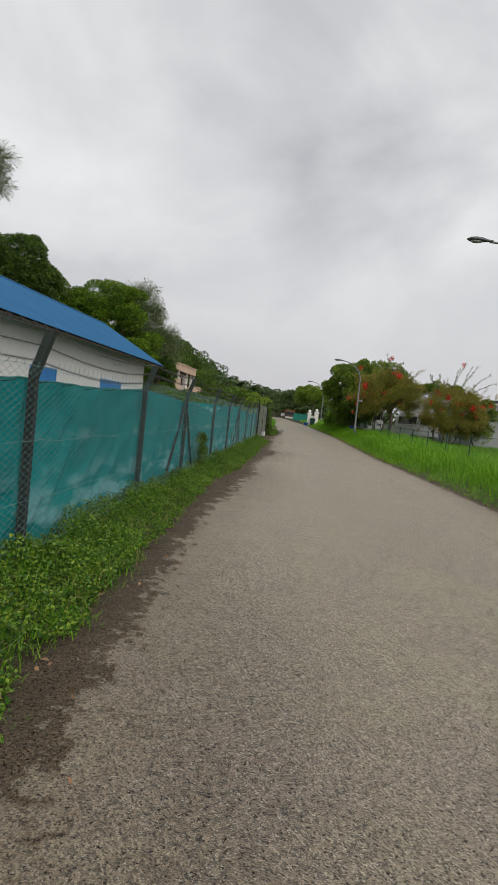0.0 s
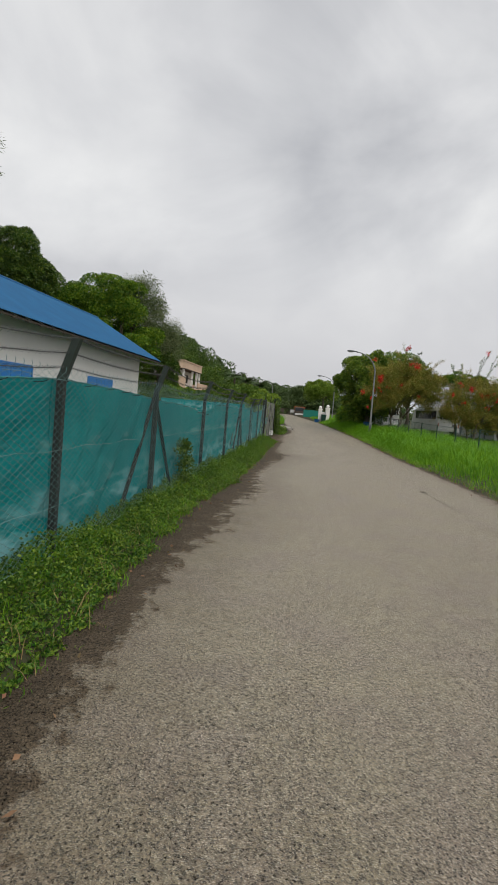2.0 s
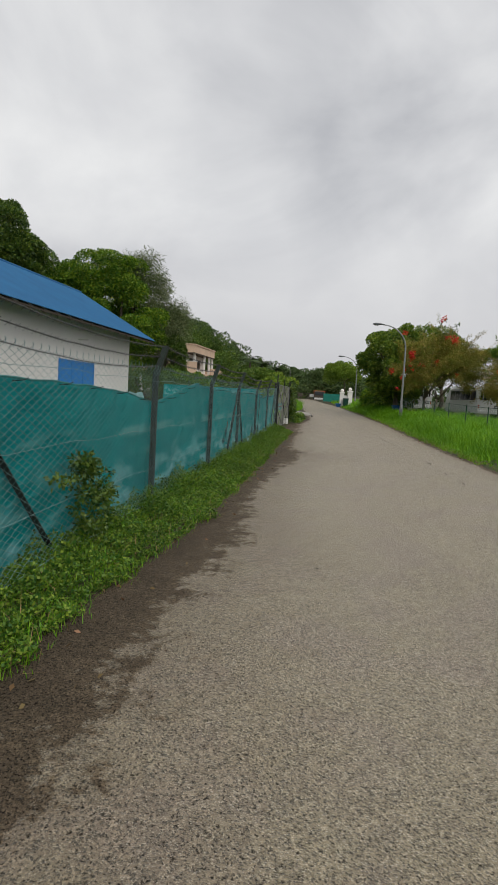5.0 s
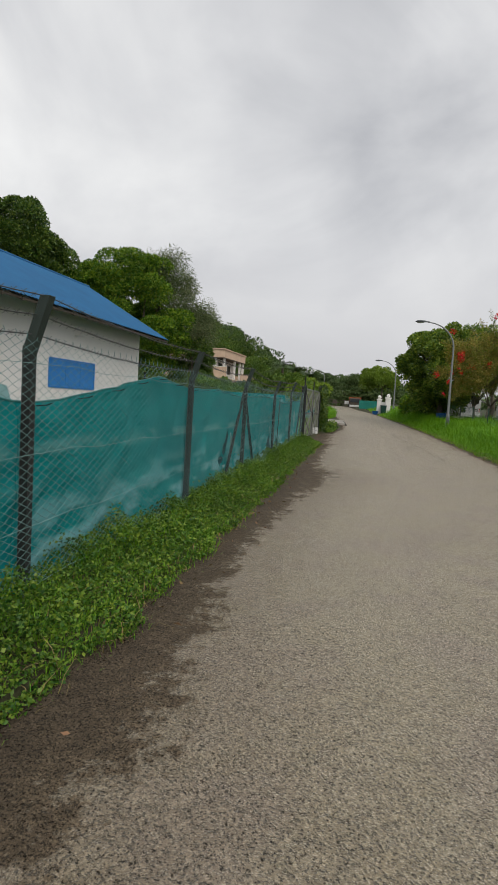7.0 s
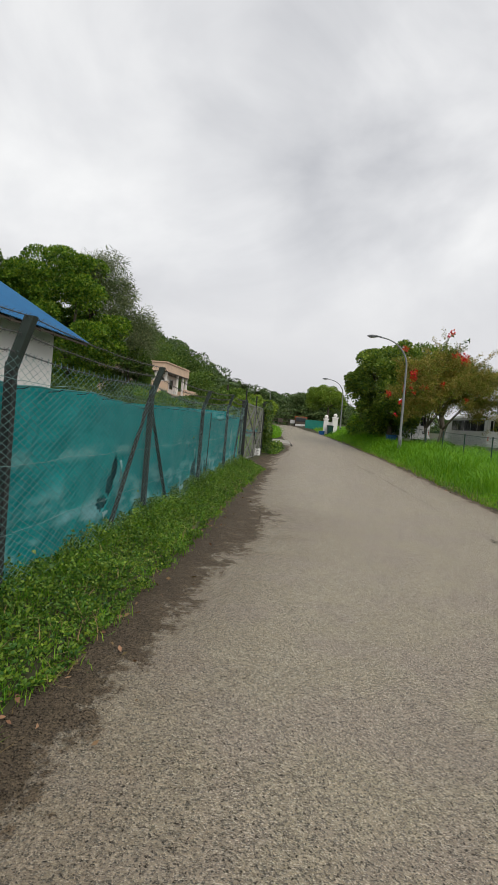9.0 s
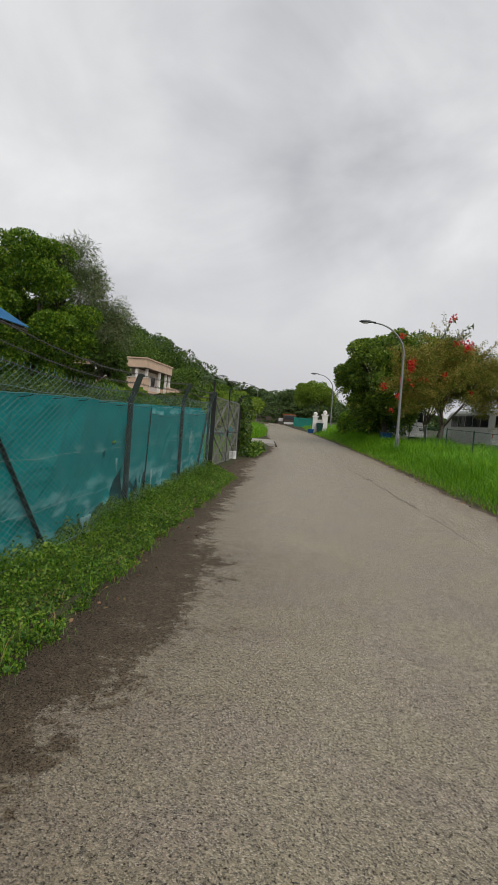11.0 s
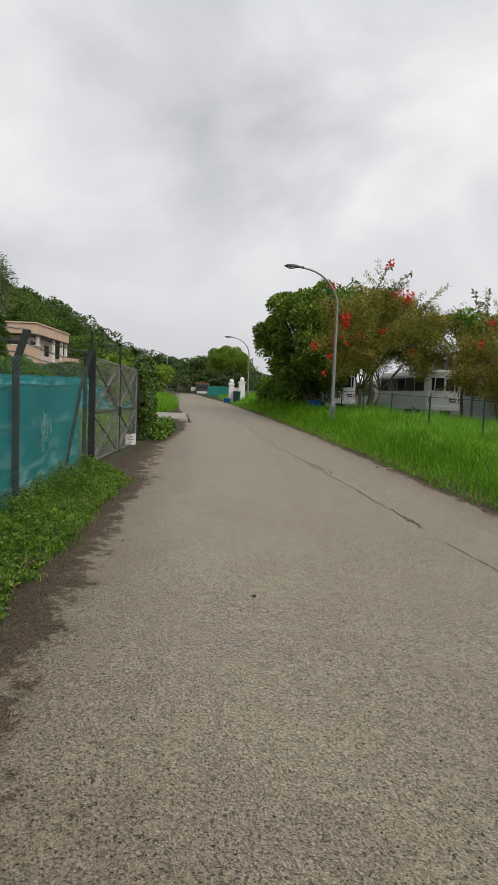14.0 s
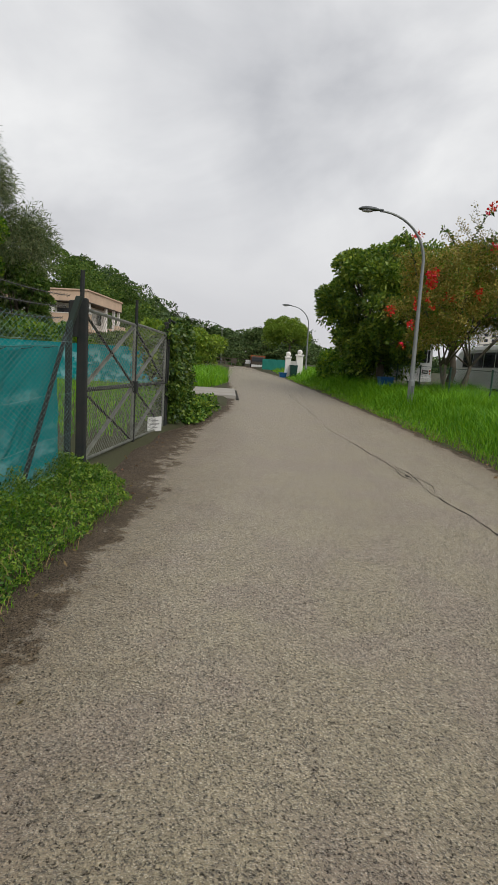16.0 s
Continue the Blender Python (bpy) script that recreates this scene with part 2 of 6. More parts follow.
def net_material():
    """Teal shade netting, faded to pale patches low down where it chafes."""
    m = bpy.data.materials.new("teal_shade_net")
    m.use_nodes = True
    n, l = m.node_tree.nodes, m.node_tree.links
    b = n["Principled BSDF"]
    uv = n.new("ShaderNodeUVMap")
    uv.uv_map = "cloth"
    sep = n.new("ShaderNodeSeparateXYZ")
    l.new(uv.outputs[0], sep.inputs[0])
    geo = n.new("ShaderNodeNewGeometry")
    t = {}
    for k, sc, de in (("big", 1.5, 4), ("mid", 4.5, 5), ("fine", 160, 2)):
        t[k] = n.new("ShaderNodeTexNoise")
        t[k].inputs["Scale"].default_value, t[k].inputs["Detail"].default_value = sc, de
        if k == "fine":
            l.new(geo.outputs["Position"], t[k].inputs["Vector"])
        else:
            lay = n.new("ShaderNodeMapping")
            lay.inputs["Rotation"].default_value = (radians(-12), 0, 0)
            lay.inputs["Scale"].default_value = (1.0, 0.30, 1.0)
            l.new(geo.outputs["Position"], lay.inputs["Vector"])
            l.new(lay.outputs[0], t[k].inputs["Vector"])

    def rr(s, a, c, d, e):
        r = n.new("ShaderNodeMapRange")
        for k, v in zip(("From Min", "From Max", "To Min", "To Max"), (a, c, d, e)):
            r.inputs[k].default_value = v
        l.new(s, r.inputs["Value"])
        return r.outputs[0]

    def mth(o, a, c):
        x = n.new("ShaderNodeMath")
        x.operation = o
        for i, v in enumerate((a, c)):
            if isinstance(v, (int, float)):
                x.inputs[i].default_value = v
            else:
                l.new(v, x.inputs[i])
        return x.outputs[0]

    def mx(f, a, c):
        x = n.new("ShaderNodeMixRGB")
        for i, v in ((0, f), (1, a), (2, c)):
            if isinstance(v, tuple):
                x.inputs[i].default_value = v
            else:
                l.new(v, x.inputs[i])
        return x.outputs[0]

    col = mx(rr(t["big"].outputs["Fac"], 0.3, 0.7, 0, 1), NET_A, NET_B)
    # faded band near the foot and one across the middle seam
    low = mth("MULTIPLY", rr(sep.outputs[1], 0.95, 0.40, 0, 1), rr(t["mid"].outputs["Fac"], 0.47, 0.62, 0, 1))
    col = mx(mth("MULTIPLY", low, 0.8), col, (0.28, 0.58, 0.62, 1))
    mid = mth("MULTIPLY", rr(mth("ABSOLUTE", mth("SUBTRACT", sep.outputs[1], 1.12), 0), 0.10, 0.02, 0, 1), rr(t["mid"].outputs["Fac"], 0.50, 0.62, 0, 0.7))
    col = mx(mid, col, (0.15, 0.40, 0.40, 1))
    l.new(col, b.inputs["Base Color"])
    b.inputs["Roughness"].default_value = 0.75
    b.inputs["Specular IOR Level"].default_value = 0.2
    wv = t["fine"]
    bp = n.new("ShaderNodeBump")
    bp.inputs["Strength"].default_value, bp.inputs["Distance"].default_value = 0.25, 0.004
    l.new(wv.outputs["Fac"], bp.inputs["Height"])
    creases = n.new("ShaderNodeBump")
    creases.inputs["Strength"].default_value, creases.inputs["Distance"].default_value = 0.5, 0.10
    l.new(t["mid"].outputs["Fac"], creases.inputs["Height"])
    l.new(creases.outputs[0], bp.inputs["Normal"])
    l.new(bp.outputs[0], b.inputs["Normal"])
    tr = n.new("ShaderNodeBsdfTranslucent")
    l.new(col, tr.inputs["Color"])
    ms = n.new("ShaderNodeMixShader")
    ms.inputs[0].default_value = 0.22
    l.new(b.outputs[0], ms.inputs[1])
    l.new(tr.outputs[0], ms.inputs[2])
    l.new(ms.outputs[0], n["Material Output"].inputs["Surface"])
    return m


ROAD_A, ROAD_B = (0.226, 0.187, 0.117, 1), (0.192, 0.155, 0.097, 1)
NET_A, NET_B = (0.003, 0.215, 0.225, 1), (0.006, 0.300, 0.300, 1)
ROAD = road_material()
NET = net_material()
SOIL = material("verge_soil", (0.060, 0.072, 0.028), 0.95, alt=(0.046, 0.036, 0.022), scale=0.9, fine=18, bump=0.5)
WEED = material("weed_leaf", (0.155, 0.285, 0.030), 0.5, alt=(0.040, 0.095, 0.012), scale=2.2, fine=30, bump=0, island=0.6, translucent=0.18)
BLADE = material("grass_blade", (0.20, 0.44, 0.018), 0.5, alt=(0.115, 0.29, 0.012), scale=0.5, fine=8, bump=0, island=0.35, translucent=0.35)
NETHEM = material("teal_net_hem", (0.02, 0.17, 0.165), 0.75, alt=(0.05, 0.28, 0.27), scale=3, bump=0)
NETDARK = material("dark_backing_cloth", (0.003, 0.120, 0.135), 0.8, alt=(0.004, 0.055, 0.075), scale=4, bump=0.1)
NETPALE = material("sun_bleached_net", (0.32, 0.52, 0.52), 0.8, alt=(0.22, 0.42, 0.42), scale=5, bump=0.1, translucent=0.3)
STRAW = material("dry_grass", (0.30, 0.23, 0.09), 0.8, alt=(0.2, 0.15, 0.06), bump=0, island=0.3)
STEEL = material("galvanised_wire", (0.21, 0.35, 0.34), 0.5, 0.2, alt=(0.13, 0.25, 0.24), scale=9, bump=0)
WIRE = material("barbed_wire", (0.12, 0.115, 0.11), 0.6, 0.6, bump=0)
POST = material("dark_painted_steel", (0.014, 0.020, 0.020), 0.75, 0.0, alt=(0.030, 0.028, 0.025), scale=7, fine=90, bump=0.2)
ARM = material("grey_green_steel", (0.036, 0.052, 0.043), 0.6, 0.2, alt=(0.035, 0.045, 0.04), scale=9, fine=80, bump=0.2)
GATEWIRE = material("aged_gate_wire", (0.27, 0.275, 0.235), 0.55, 0.2, alt=(0.17, 0.175, 0.15), scale=5, bump=0)
GATE = material("gate_steel", (0.27, 0.28, 0.24), 0.6, 0.3, alt=(0.07, 0.075, 0.065), scale=5, fine=70, bump=0.2)
WALL = material("white_render", (0.86, 0.84, 0.81), 0.9, alt=(0.76, 0.73, 0.69), scale=0.8, fine=25, bump=0.15, contrast=0.7)
ROOF = material("blue_roof_sheet", (0.013, 0.125, 0.285), 0.6, 0.0, alt=(0.010, 0.095, 0.225), scale=1.1, fine=20, bump=0.05, spec=0.3)
SHUTTER = material("blue_shutter_paint", (0.03, 0.24, 0.66), 0.5, alt=(0.02, 0.18, 0.52), scale=4, fine=40, bump=0.1)
TIMBER = material("grey_rafter_timber", (0.11, 0.09, 0.07), 0.85, scale=4, fine=50)
CREAM = material("cream_render", (0.72, 0.53, 0.38), 0.9, alt=(0.56, 0.40, 0.29), scale=0.9, fine=10, bump=0.1)
PALE = material("pale_render", (0.80, 0.76, 0.69), 0.9, alt=(0.66, 0.61, 0.54), scale=0.9, fine=10, bump=0.1)
DARKGLASS = material("dark_window_glass", (0.02, 0.024, 0.028), 0.12, alt=(0.03, 0.035, 0.04), bump=0, spec=0.6)
TRUNK = material("tree_bark", (0.15, 0.125, 0.095), 0.95, alt=(0.075, 0.06, 0.045), scale=5, fine=35, bump=0.6)
LEAF_DARK = material("dark_glossy_leaf", (0.115, 0.205, 0.024), 0.42, alt=(0.030, 0.068, 0.010), scale=0.9, fine=6, bump=0, island=0.6, translucent=0.22, spec=0.45)
LEAF_ROAD = material("roadside_leaf", (0.23, 0.355, 0.040), 0.42, alt=(0.065, 0.125, 0.016), scale=0.9, fine=6, bump=0, island=0.6, translucent=0.32, spec=0.45)
LEAF_VINE = material("vine_leaf", (0.185, 0.335, 0.022), 0.5, alt=(0.046, 0.11, 0.010), scale=0.8, fine=6, bump=0, island=0.6, translucent=0.28)
LEAF_FEATHER = material("feathery_leaf", (0.19, 0.23, 0.10), 0.6, alt=(0.09, 0.13, 0.045), scale=0.5, fine=4, bump=0, island=0.4, translucent=0.25)
LEAF_FOREST = material("forest_leaf", (0.125, 0.215, 0.030), 0.6, alt=(0.060, 0.115, 0.020), scale=0.16, fine=1.5, bump=0, island=0.45, translucent=0.2)
LEAF_FAR = material("hazy_forest_leaf", (0.11, 0.175, 0.048), 0.7, alt=(0.058, 0.10, 0.032), scale=0.14, fine=1.5, bump=0, island=0.4)
LEAF_LIGHT = material("light_green_leaf", (0.22, 0.33, 0.035), 0.55, alt=(0.14, 0.23, 0.025), scale=0.5, fine=3, bump=0, island=0.35, translucent=0.25)
LEAF_BRONZE = material("bronze_green_leaf", (0.40, 0.31, 0.06), 0.6, alt=(0.20, 0.22, 0.04), scale=0.5, fine=3, bump=0, island=0.5, translucent=0.25)
FLOWER = material("red_bract", (0.72, 0.035, 0.022), 0.6, alt=(0.55, 0.06, 0.015), bump=0, island=0.3, translucent=0.3)
LAMPGREY = material("galvanised_pole", (0.30, 0.31, 0.31), 0.5, 0.5, alt=(0.22, 0.23, 0.23), scale=3, fine=40, bump=0.05)
LAMPHEAD = material("lamp_housing", (0.13, 0.14, 0.145), 0.5, 0.3, bump=0)
LENS = material("lamp_lens", (0.55, 0.56, 0.55), 0.25, bump=0)
BUSWHITE = material("white_coach_paint", (0.90, 0.90, 0.89), 0.3, alt=(0.84, 0.84, 0.82), scale=1.5, fine=12, bump=0, spec=0.5)
RUBBER = material("black_rubber", (0.02, 0.02, 0.02), 0.85, bump=0.2)
TARP = material("dull_orange_tarpaulin", (0.34, 0.075, 0.022), 0.7, alt=(0.20, 0.05, 0.02), scale=3, bump=0.1)
REDPAINT = material("red_paint", (0.55, 0.04, 0.02), 0.45, bump=0)
ORANGE = material("orange_paint", (0.65, 0.16, 0.03), 0.5, bump=0)
TEALSHEET = material("teal_hoarding_sheet", (0.02, 0.22, 0.17), 0.5, alt=(0.015, 0.16, 0.13), scale=1.5, bump=0)
BINGREEN = material("dark_green_plastic", (0.015, 0.06, 0.045), 0.5, bump=0)
BLUEPLASTIC = material("blue_plastic", (0.015, 0.10, 0.27), 0.45, bump=0)
CONCRETE = material("pale_concrete", (0.40, 0.375, 0.335), 0.9, alt=(0.29, 0.265, 0.23), scale=1.2, fine=45, bump=0.3)
CRACK = material("open_crack", (0.045, 0.040, 0.034), 0.95, bump=0)
FAINT = material("silted_joint", (0.17, 0.155, 0.135), 0.95, bump=0)
SHEDGREY = material("grey_shed_wall", (0.40, 0.41, 0.40), 0.8, alt=(0.32, 0.33, 0.32), scale=1, bump=0.05)
SIGN = material("white_sign_board", (0.75, 0.75, 0.73), 0.6, alt=(0.62, 0.62, 0.60), bump=0)
SIGNMARK = material("faded_lettering", (0.38, 0.38, 0.38), 0.7, bump=0)
GREENPOST = material("green_fence_paint", (0.03, 0.075, 0.055), 0.55, 0.1, bump=0.05)
MESHGREEN = material("green_coated_wire", (0.07, 0.17, 0.13), 0.5, 0.1, bump=0)
LITTER = material("dead_leaf", (0.30, 0.20, 0.10), 0.85, alt=(0.2, 0.12, 0.06), bump=0, island=0.5)


# ---------------------------------------------------------------- mesh helpers
class Shape:
    """Collects the faces of one mesh."""

    def __init__(self):
        self.v, self.f = [], []

    def add(self, verts, faces):
        k = len(self.v)
        self.v += [tuple(p) for p in verts]
        self.f += [tuple(i + k for i in fc) for fc in faces]
        return self

    def box(self, x0, x1, y0, y1, z0, z1, c=0.0):
        """A box, its upright and top edges cut off by c."""
        if c <= 0:
            vs = [(x, y, z) for z in (z0, z1) for x, y in ((x0, y0), (x1, y0), (x1, y1), (x0, y1))]
            return self.add(vs, [(3, 2, 1, 0), (4, 5, 6, 7), (0, 1, 5, 4), (1, 2, 6, 5), (2, 3, 7, 6), (3, 0, 4, 7)])
        def ring(d, z):
            a, b, e, g = x0 + d, x1 - d, y0 + d, y1 - d
            return [(a + c, e, z), (b - c, e, z), (b, e + c, z), (b, g - c, z), (b - c, g, z), (a + c, g, z), (a, g - c, z), (a, e + c, z)]
        vs = ring(0, z0) + ring(0, z1 - c) + ring(c, z1)
        fs = [tuple(range(7, -1, -1)), tuple(range(16, 24))]
        for k in (0, 8):
            fs += [(k + i, k + (i + 1) % 8, k + 8 + (i + 1) % 8, k + 8 + i) for i in range(8)]
        return self.add(vs, fs)

    def tube(self, pts, radii, sides=8, caps=True):
        pts = [Vector(p) for p in pts]
        if isinstance(radii, (int, float)):
            radii = [radii] * len(pts)
        k, n = len(self.v), len(pts)
        up = Vector((0.0, 0.0, 1.0))
        for i, p in enumerate(pts):
            d = (pts[min(i + 1, n - 1)] - pts[max(i - 1, 0)]).normalized()
            a = d.cross(up if abs(d.z) < 0.95 else Vector((1.0, 0.0, 0.0))).normalized()
            b = a.cross(d)
            for s in range(sides):
                w = 2 * math.pi * s / sides
                self.v.append(tuple(p + (a * math.cos(w) + b * math.sin(w)) * radii[i]))
        for i in range(n - 1):
            for s in range(sides):
                q = (s + 1) % sides
                self.f.append((k + i * sides + s, k + i * sides + q, k + (i + 1) * sides + q, k + (i + 1) * sides + s))
        if caps:
            self.f.append(tuple(k + s for s in range(sides - 1, -1, -1)))
            self.f.append(tuple(k + (n - 1) * sides + s for s in range(sides)))
        return self

    def angle_bar(self, p0, p1, across, out, w=0.06, th=0.007):
        """A length of steel angle from p0 to p1: two flanges at right angles."""
        p0, p1, a, o = Vector(p0), Vector(p1), Vector(across).normalized(), Vector(out).normalized()
        sec = [Vector((0, 0)), Vector((w, 0)), Vector((w, th)), Vector((th, th)), Vector((th, w)), Vector((0, w))]
        vs = [p + a * (s.x - w / 2) + o * s.y for p in (p0, p1) for s in sec]
        fs = [(i, (i + 1) % 6, 6 + (i + 1) % 6, 6 + i) for i in range(6)] + [(5, 4, 3, 2, 1, 0), (6, 7, 8, 9, 10, 11)]
        return self.add(vs, fs)

    def ball(self, c, r, u=12, w=8, sq=(1, 1, 1)):
        vs, fs = [], []
        for j in range(w + 1):
            for i in range(u):
                th, ph = math.pi * j / w, 2 * math.pi * i / u
                vs.append((c[0] + r * sq[0] * math.sin(th) * math.cos(ph), c[1] + r * sq[1] * math.sin(th) * math.sin(ph), c[2] + r * sq[2] * math.cos(th)))
        for j in range(w):
            for i in range(u):
                fs.append((j * u + i, (j + 1) * u + i, (j + 1) * u + (i + 1) % u, j * u + (i + 1) % u))
        return self.add(vs, fs)


def sloped_slab(x0, x1, y0, y1, h):
    """A slab whose top follows the climb of the road."""
    vs = [(x, y, G(y) + z) for z in (-0.25, h) for x, y in ((x0, y0), (x1, y0), (x1, y1), (x0, y1))]
    return Shape().add(vs, [(3, 2, 1, 0), (4, 5, 6, 7), (0, 1, 5, 4), (1, 2, 6, 5), (2, 3, 7, 6), (3, 0, 4, 7)])


def part(name, shape, mat, parent=None, label="", smooth=False):
    me = bpy.data.meshes.new(name)
    me.from_pydata(shape.v, [], shape.f)
    me.materials.append(mat)
    if smooth:
        me.shade_smooth()
    ob = new(name, me)
    if parent is not None:
        ob.parent = parent
    if label:
        ob["label"] = label
    return ob


def thing(name, at, label, category, group="", kind="", rz=0.0):
    ob = new(name)
    ob.matrix_world = pose(at[0], at[1], at[2], 0, 0, rz)
    return tagged(ob, label, category, group, kind)


RNG = np.random.default_rng(7)


def quads(name, verts, mat, parent=None):
    """One mesh of loose quads from an array (n, 4, 3)."""
    n = len(verts)
    me = bpy.data.meshes.new(name)
    me.vertices.add(n * 4)
    me.vertices.foreach_set("co", np.ascontiguousarray(verts, dtype=np.float32).ravel())
    me.loops.add(n * 4)
    me.loops.foreach_set("vertex_index", np.arange(n * 4, dtype=np.int32))
    me.polygons.add(n)
    me.polygons.foreach_set("loop_start", np.arange(0, n * 4, 4, dtype=np.int32))
    me.polygons.foreach_set("loop_total", np.full(n, 4, dtype=np.int32))
    me.update(calc_edges=True)
    me.materials.append(mat)
    ob = new(name, me)
    if parent is not None:
        ob.parent = parent
    return ob


def leaves_at(pts, out, length, width, up=0.35, droop=0.0):
    """Leaf quads (n, 4, 3) at points, facing roughly outwards and upwards."""
    n = len(pts)
    d = out + RNG.normal(0, 0.75, (n, 3))
    d[:, 2] += up - droop
    d /= np.linalg.norm(d, axis=1, keepdims=True) + 1e-6
    side = np.cross(d, RNG.normal(0, 1, (n, 3)))
    side /= np.linalg.norm(side, axis=1, keepdims=True) + 1e-6
    L = (length * RNG.uniform(0.6, 1.35, n))[:, None]
    W = (width * RNG.uniform(0.6, 1.35, n))[:, None]
    nrm = np.cross(d, side)
    q = np.empty((n, 4, 3))
    q[:, 0] = pts
    q[:, 1] = pts + d * L * 0.5 + side * W * 0.5 + nrm * L * 0.08
    q[:, 2] = pts + d * L - np.array((0, 0, 1.0)) * L * 0.12
    q[:, 3] = pts + d * L * 0.5 - side * W * 0.5 + nrm * L * 0.08
    return q


def blob_points(centres, radii, n, shell=0.35, top=0.0):
    """n points in the outer shell of many small blobs, and the way outwards."""
    centres, radii = np.asarray(centres, float), np.asarray(radii, float)
    w = radii ** 2
    k = RNG.choice(len(centres), n, p=w / w.sum())
    d = RNG.normal(0, 1, (n, 3))
    d /= np.linalg.norm(d, axis=1, keepdims=True)
    d[:, 2] = np.where((d[:, 2] < 0.1) & (RNG.random(n) < top), np.abs(d[:, 2]), d[:, 2])
    r = radii[k] * (1 - shell * RNG.random(n) ** 1.5)
    return centres[k] + d * r[:, None] * np.array((1, 1, 0.85)), d


def crown_blobs(c, size, count, rad, low=0.15):
    """Blob centres over an uneven ellipsoid."""
    d = RNG.normal(0, 1, (count, 3))
    d /= np.linalg.norm(d, axis=1, keepdims=True)
    d[:, 2] = np.where(d[:, 2] < -low * 2.5, -d[:, 2] * 0.4, d[:, 2])
    r = RNG.uniform(0.55, 1.0, count) ** 0.6
    return np.asarray(c) + d * r[:, None] * np.asarray(size), rad * RNG.uniform(0.6, 1.35, count)


def limbs(trunk_base, fork, targets, r0, r1=0.03, wob=0.12, sides=7):
    s = Shape()
    b, f = Vector(trunk_base), Vector(fork)
    mid = (b + f) / 2 + Vector((RNG.normal(0, wob), RNG.normal(0, wob), 0))
    s.tube([b - Vector((0, 0, 0.1)), b + (mid - b) * 0.15, mid, f], [r0 * 1.25, r0, r0 * 0.85, r0 * 0.65], sides)
    for t in targets:
        t = Vector(t)
        m1 = f + (t - f) * 0.45 + Vector((RNG.normal(0, wob), RNG.normal(0, wob), RNG.normal(0.2, wob)))
        s.tube([f - Vector((0, 0, 0.05)), m1, t], [r0 * 0.5, r0 * 0.3, r1], 6)
    return s


def tree(name, label, base, fork_z, crown_c, crown_s, mat, n_leaf, leaf=(0.22, 0.1), blobs=40, rad=1.1, r0=0.2, category="tree", low=0.15, droop=0.0, shell=0.35, top=0.65):
    t = thing(name, base, label, category)
    c = np.array(crown_c, float) - np.array(base)
    cen, rr = crown_blobs(c, crown_s, blobs, rad, low)
    fork = (RNG.normal(0, 0.1), RNG.normal(0, 0.1), fork_z)
    step = max(1, len(cen) // 10)
    part("trunk", limbs((0, 0, 0), fork, [tuple(p) for p in cen[::step]], r0), TRUNK, t, smooth=True)
    p, d = blob_points(cen, rr, n_leaf, shell, top if droop == 0 else 0.0)
    quads("crown", leaves_at(p, d, leaf[0], leaf[1], droop=droop), mat, t)
    return t, cen, rr


# ---------------------------------------------------------------- the plan
def G(y):
    """Height of the road along the way: level, then a gentle climb."""
    if y < 22:
        return 0.0
    if y < 32.6:
        return 0.00132 * (y - 22) ** 2
    if y < 95:
        return 0.148 + 0.028 * (y - 32.6)
    return 1.895


def along(table, y):
    return float(np.interp(y, [a for a, _ in table], [b for _, b in table]))


ROAD_L = [(-60, -2.1), (0, -1.24), (5.7, -1.08), (9.3, -0.98), (11.5, -0.58), (16.3, -0.2), (20, 0.05), (23.2, 0.22), (28.2, 0.68), (29.7, 0.86), (30.9, 0.42), (34.8, 0.75), (36.2, 1.15), (38, 1.62), (39.5, 1.9), (43.5, 2.2), (48, 2.25), (56, 2.1), (63, 2.05), (75, 2.2), (88, 2.3)]
ROAD_R = [(-60, 3.2), (0, 5.0), (9.3, 5.62), (14, 5.93), (20.8, 6.35), (26.7, 6.65), (32.5, 6.9), (40, 7.1), (50, 7.0), (57.7, 6.8), (63, 6.75), (66, 6.7), (75, 5.9), (88, 5.2)]
MUD_W = [(-20, 0.6), (0, 0.6), (4, 0.52), (6, 0.56), (8, 0.85), (11, 0.85), (13, 0.62), (15, 0.55), (18, 0.74), (19.5, 1.02), (21.8, 1.08), (22.8, 0.72), (26, 0.55), (29, 0.5), (31, 0.8), (34, 0.8), (38, 0.4), (45, 0.25), (60, 0.2), (100, 0.2)]


def fence_x(y):
    return -1.98 + 0.0695 * (y - 1.9)


# ---------------------------------------------------------------- ground and road
def ground_z(x, y):
    l, r, g = along(ROAD_L, y), along(ROAD_R, y), G(y)
    if x < l - 0.02:
        z = g + 0.05 + 0.04 * min(1.0, (l - x) / 0.6)
    elif x > r + 0.02:
        d = x - r
        z = g + 0.03 + 0.36 * min(1.0, max(0.0, (d - 0.2) / 2.2))
    else:
        return g - 0.06
    if y > 88 and -40 < x < 7 and y < 94:
        return g - 0.06
    if x < -22 and y > 20:
        z += 0.22 * (-22 - x) * min(1.0, (y - 20) / 40)
    if y > 100:
        z += min(9.0, 0.06 * (y - 100)) * (1.6 if x < 0 else 0.5)
    return min(z, 26.0)


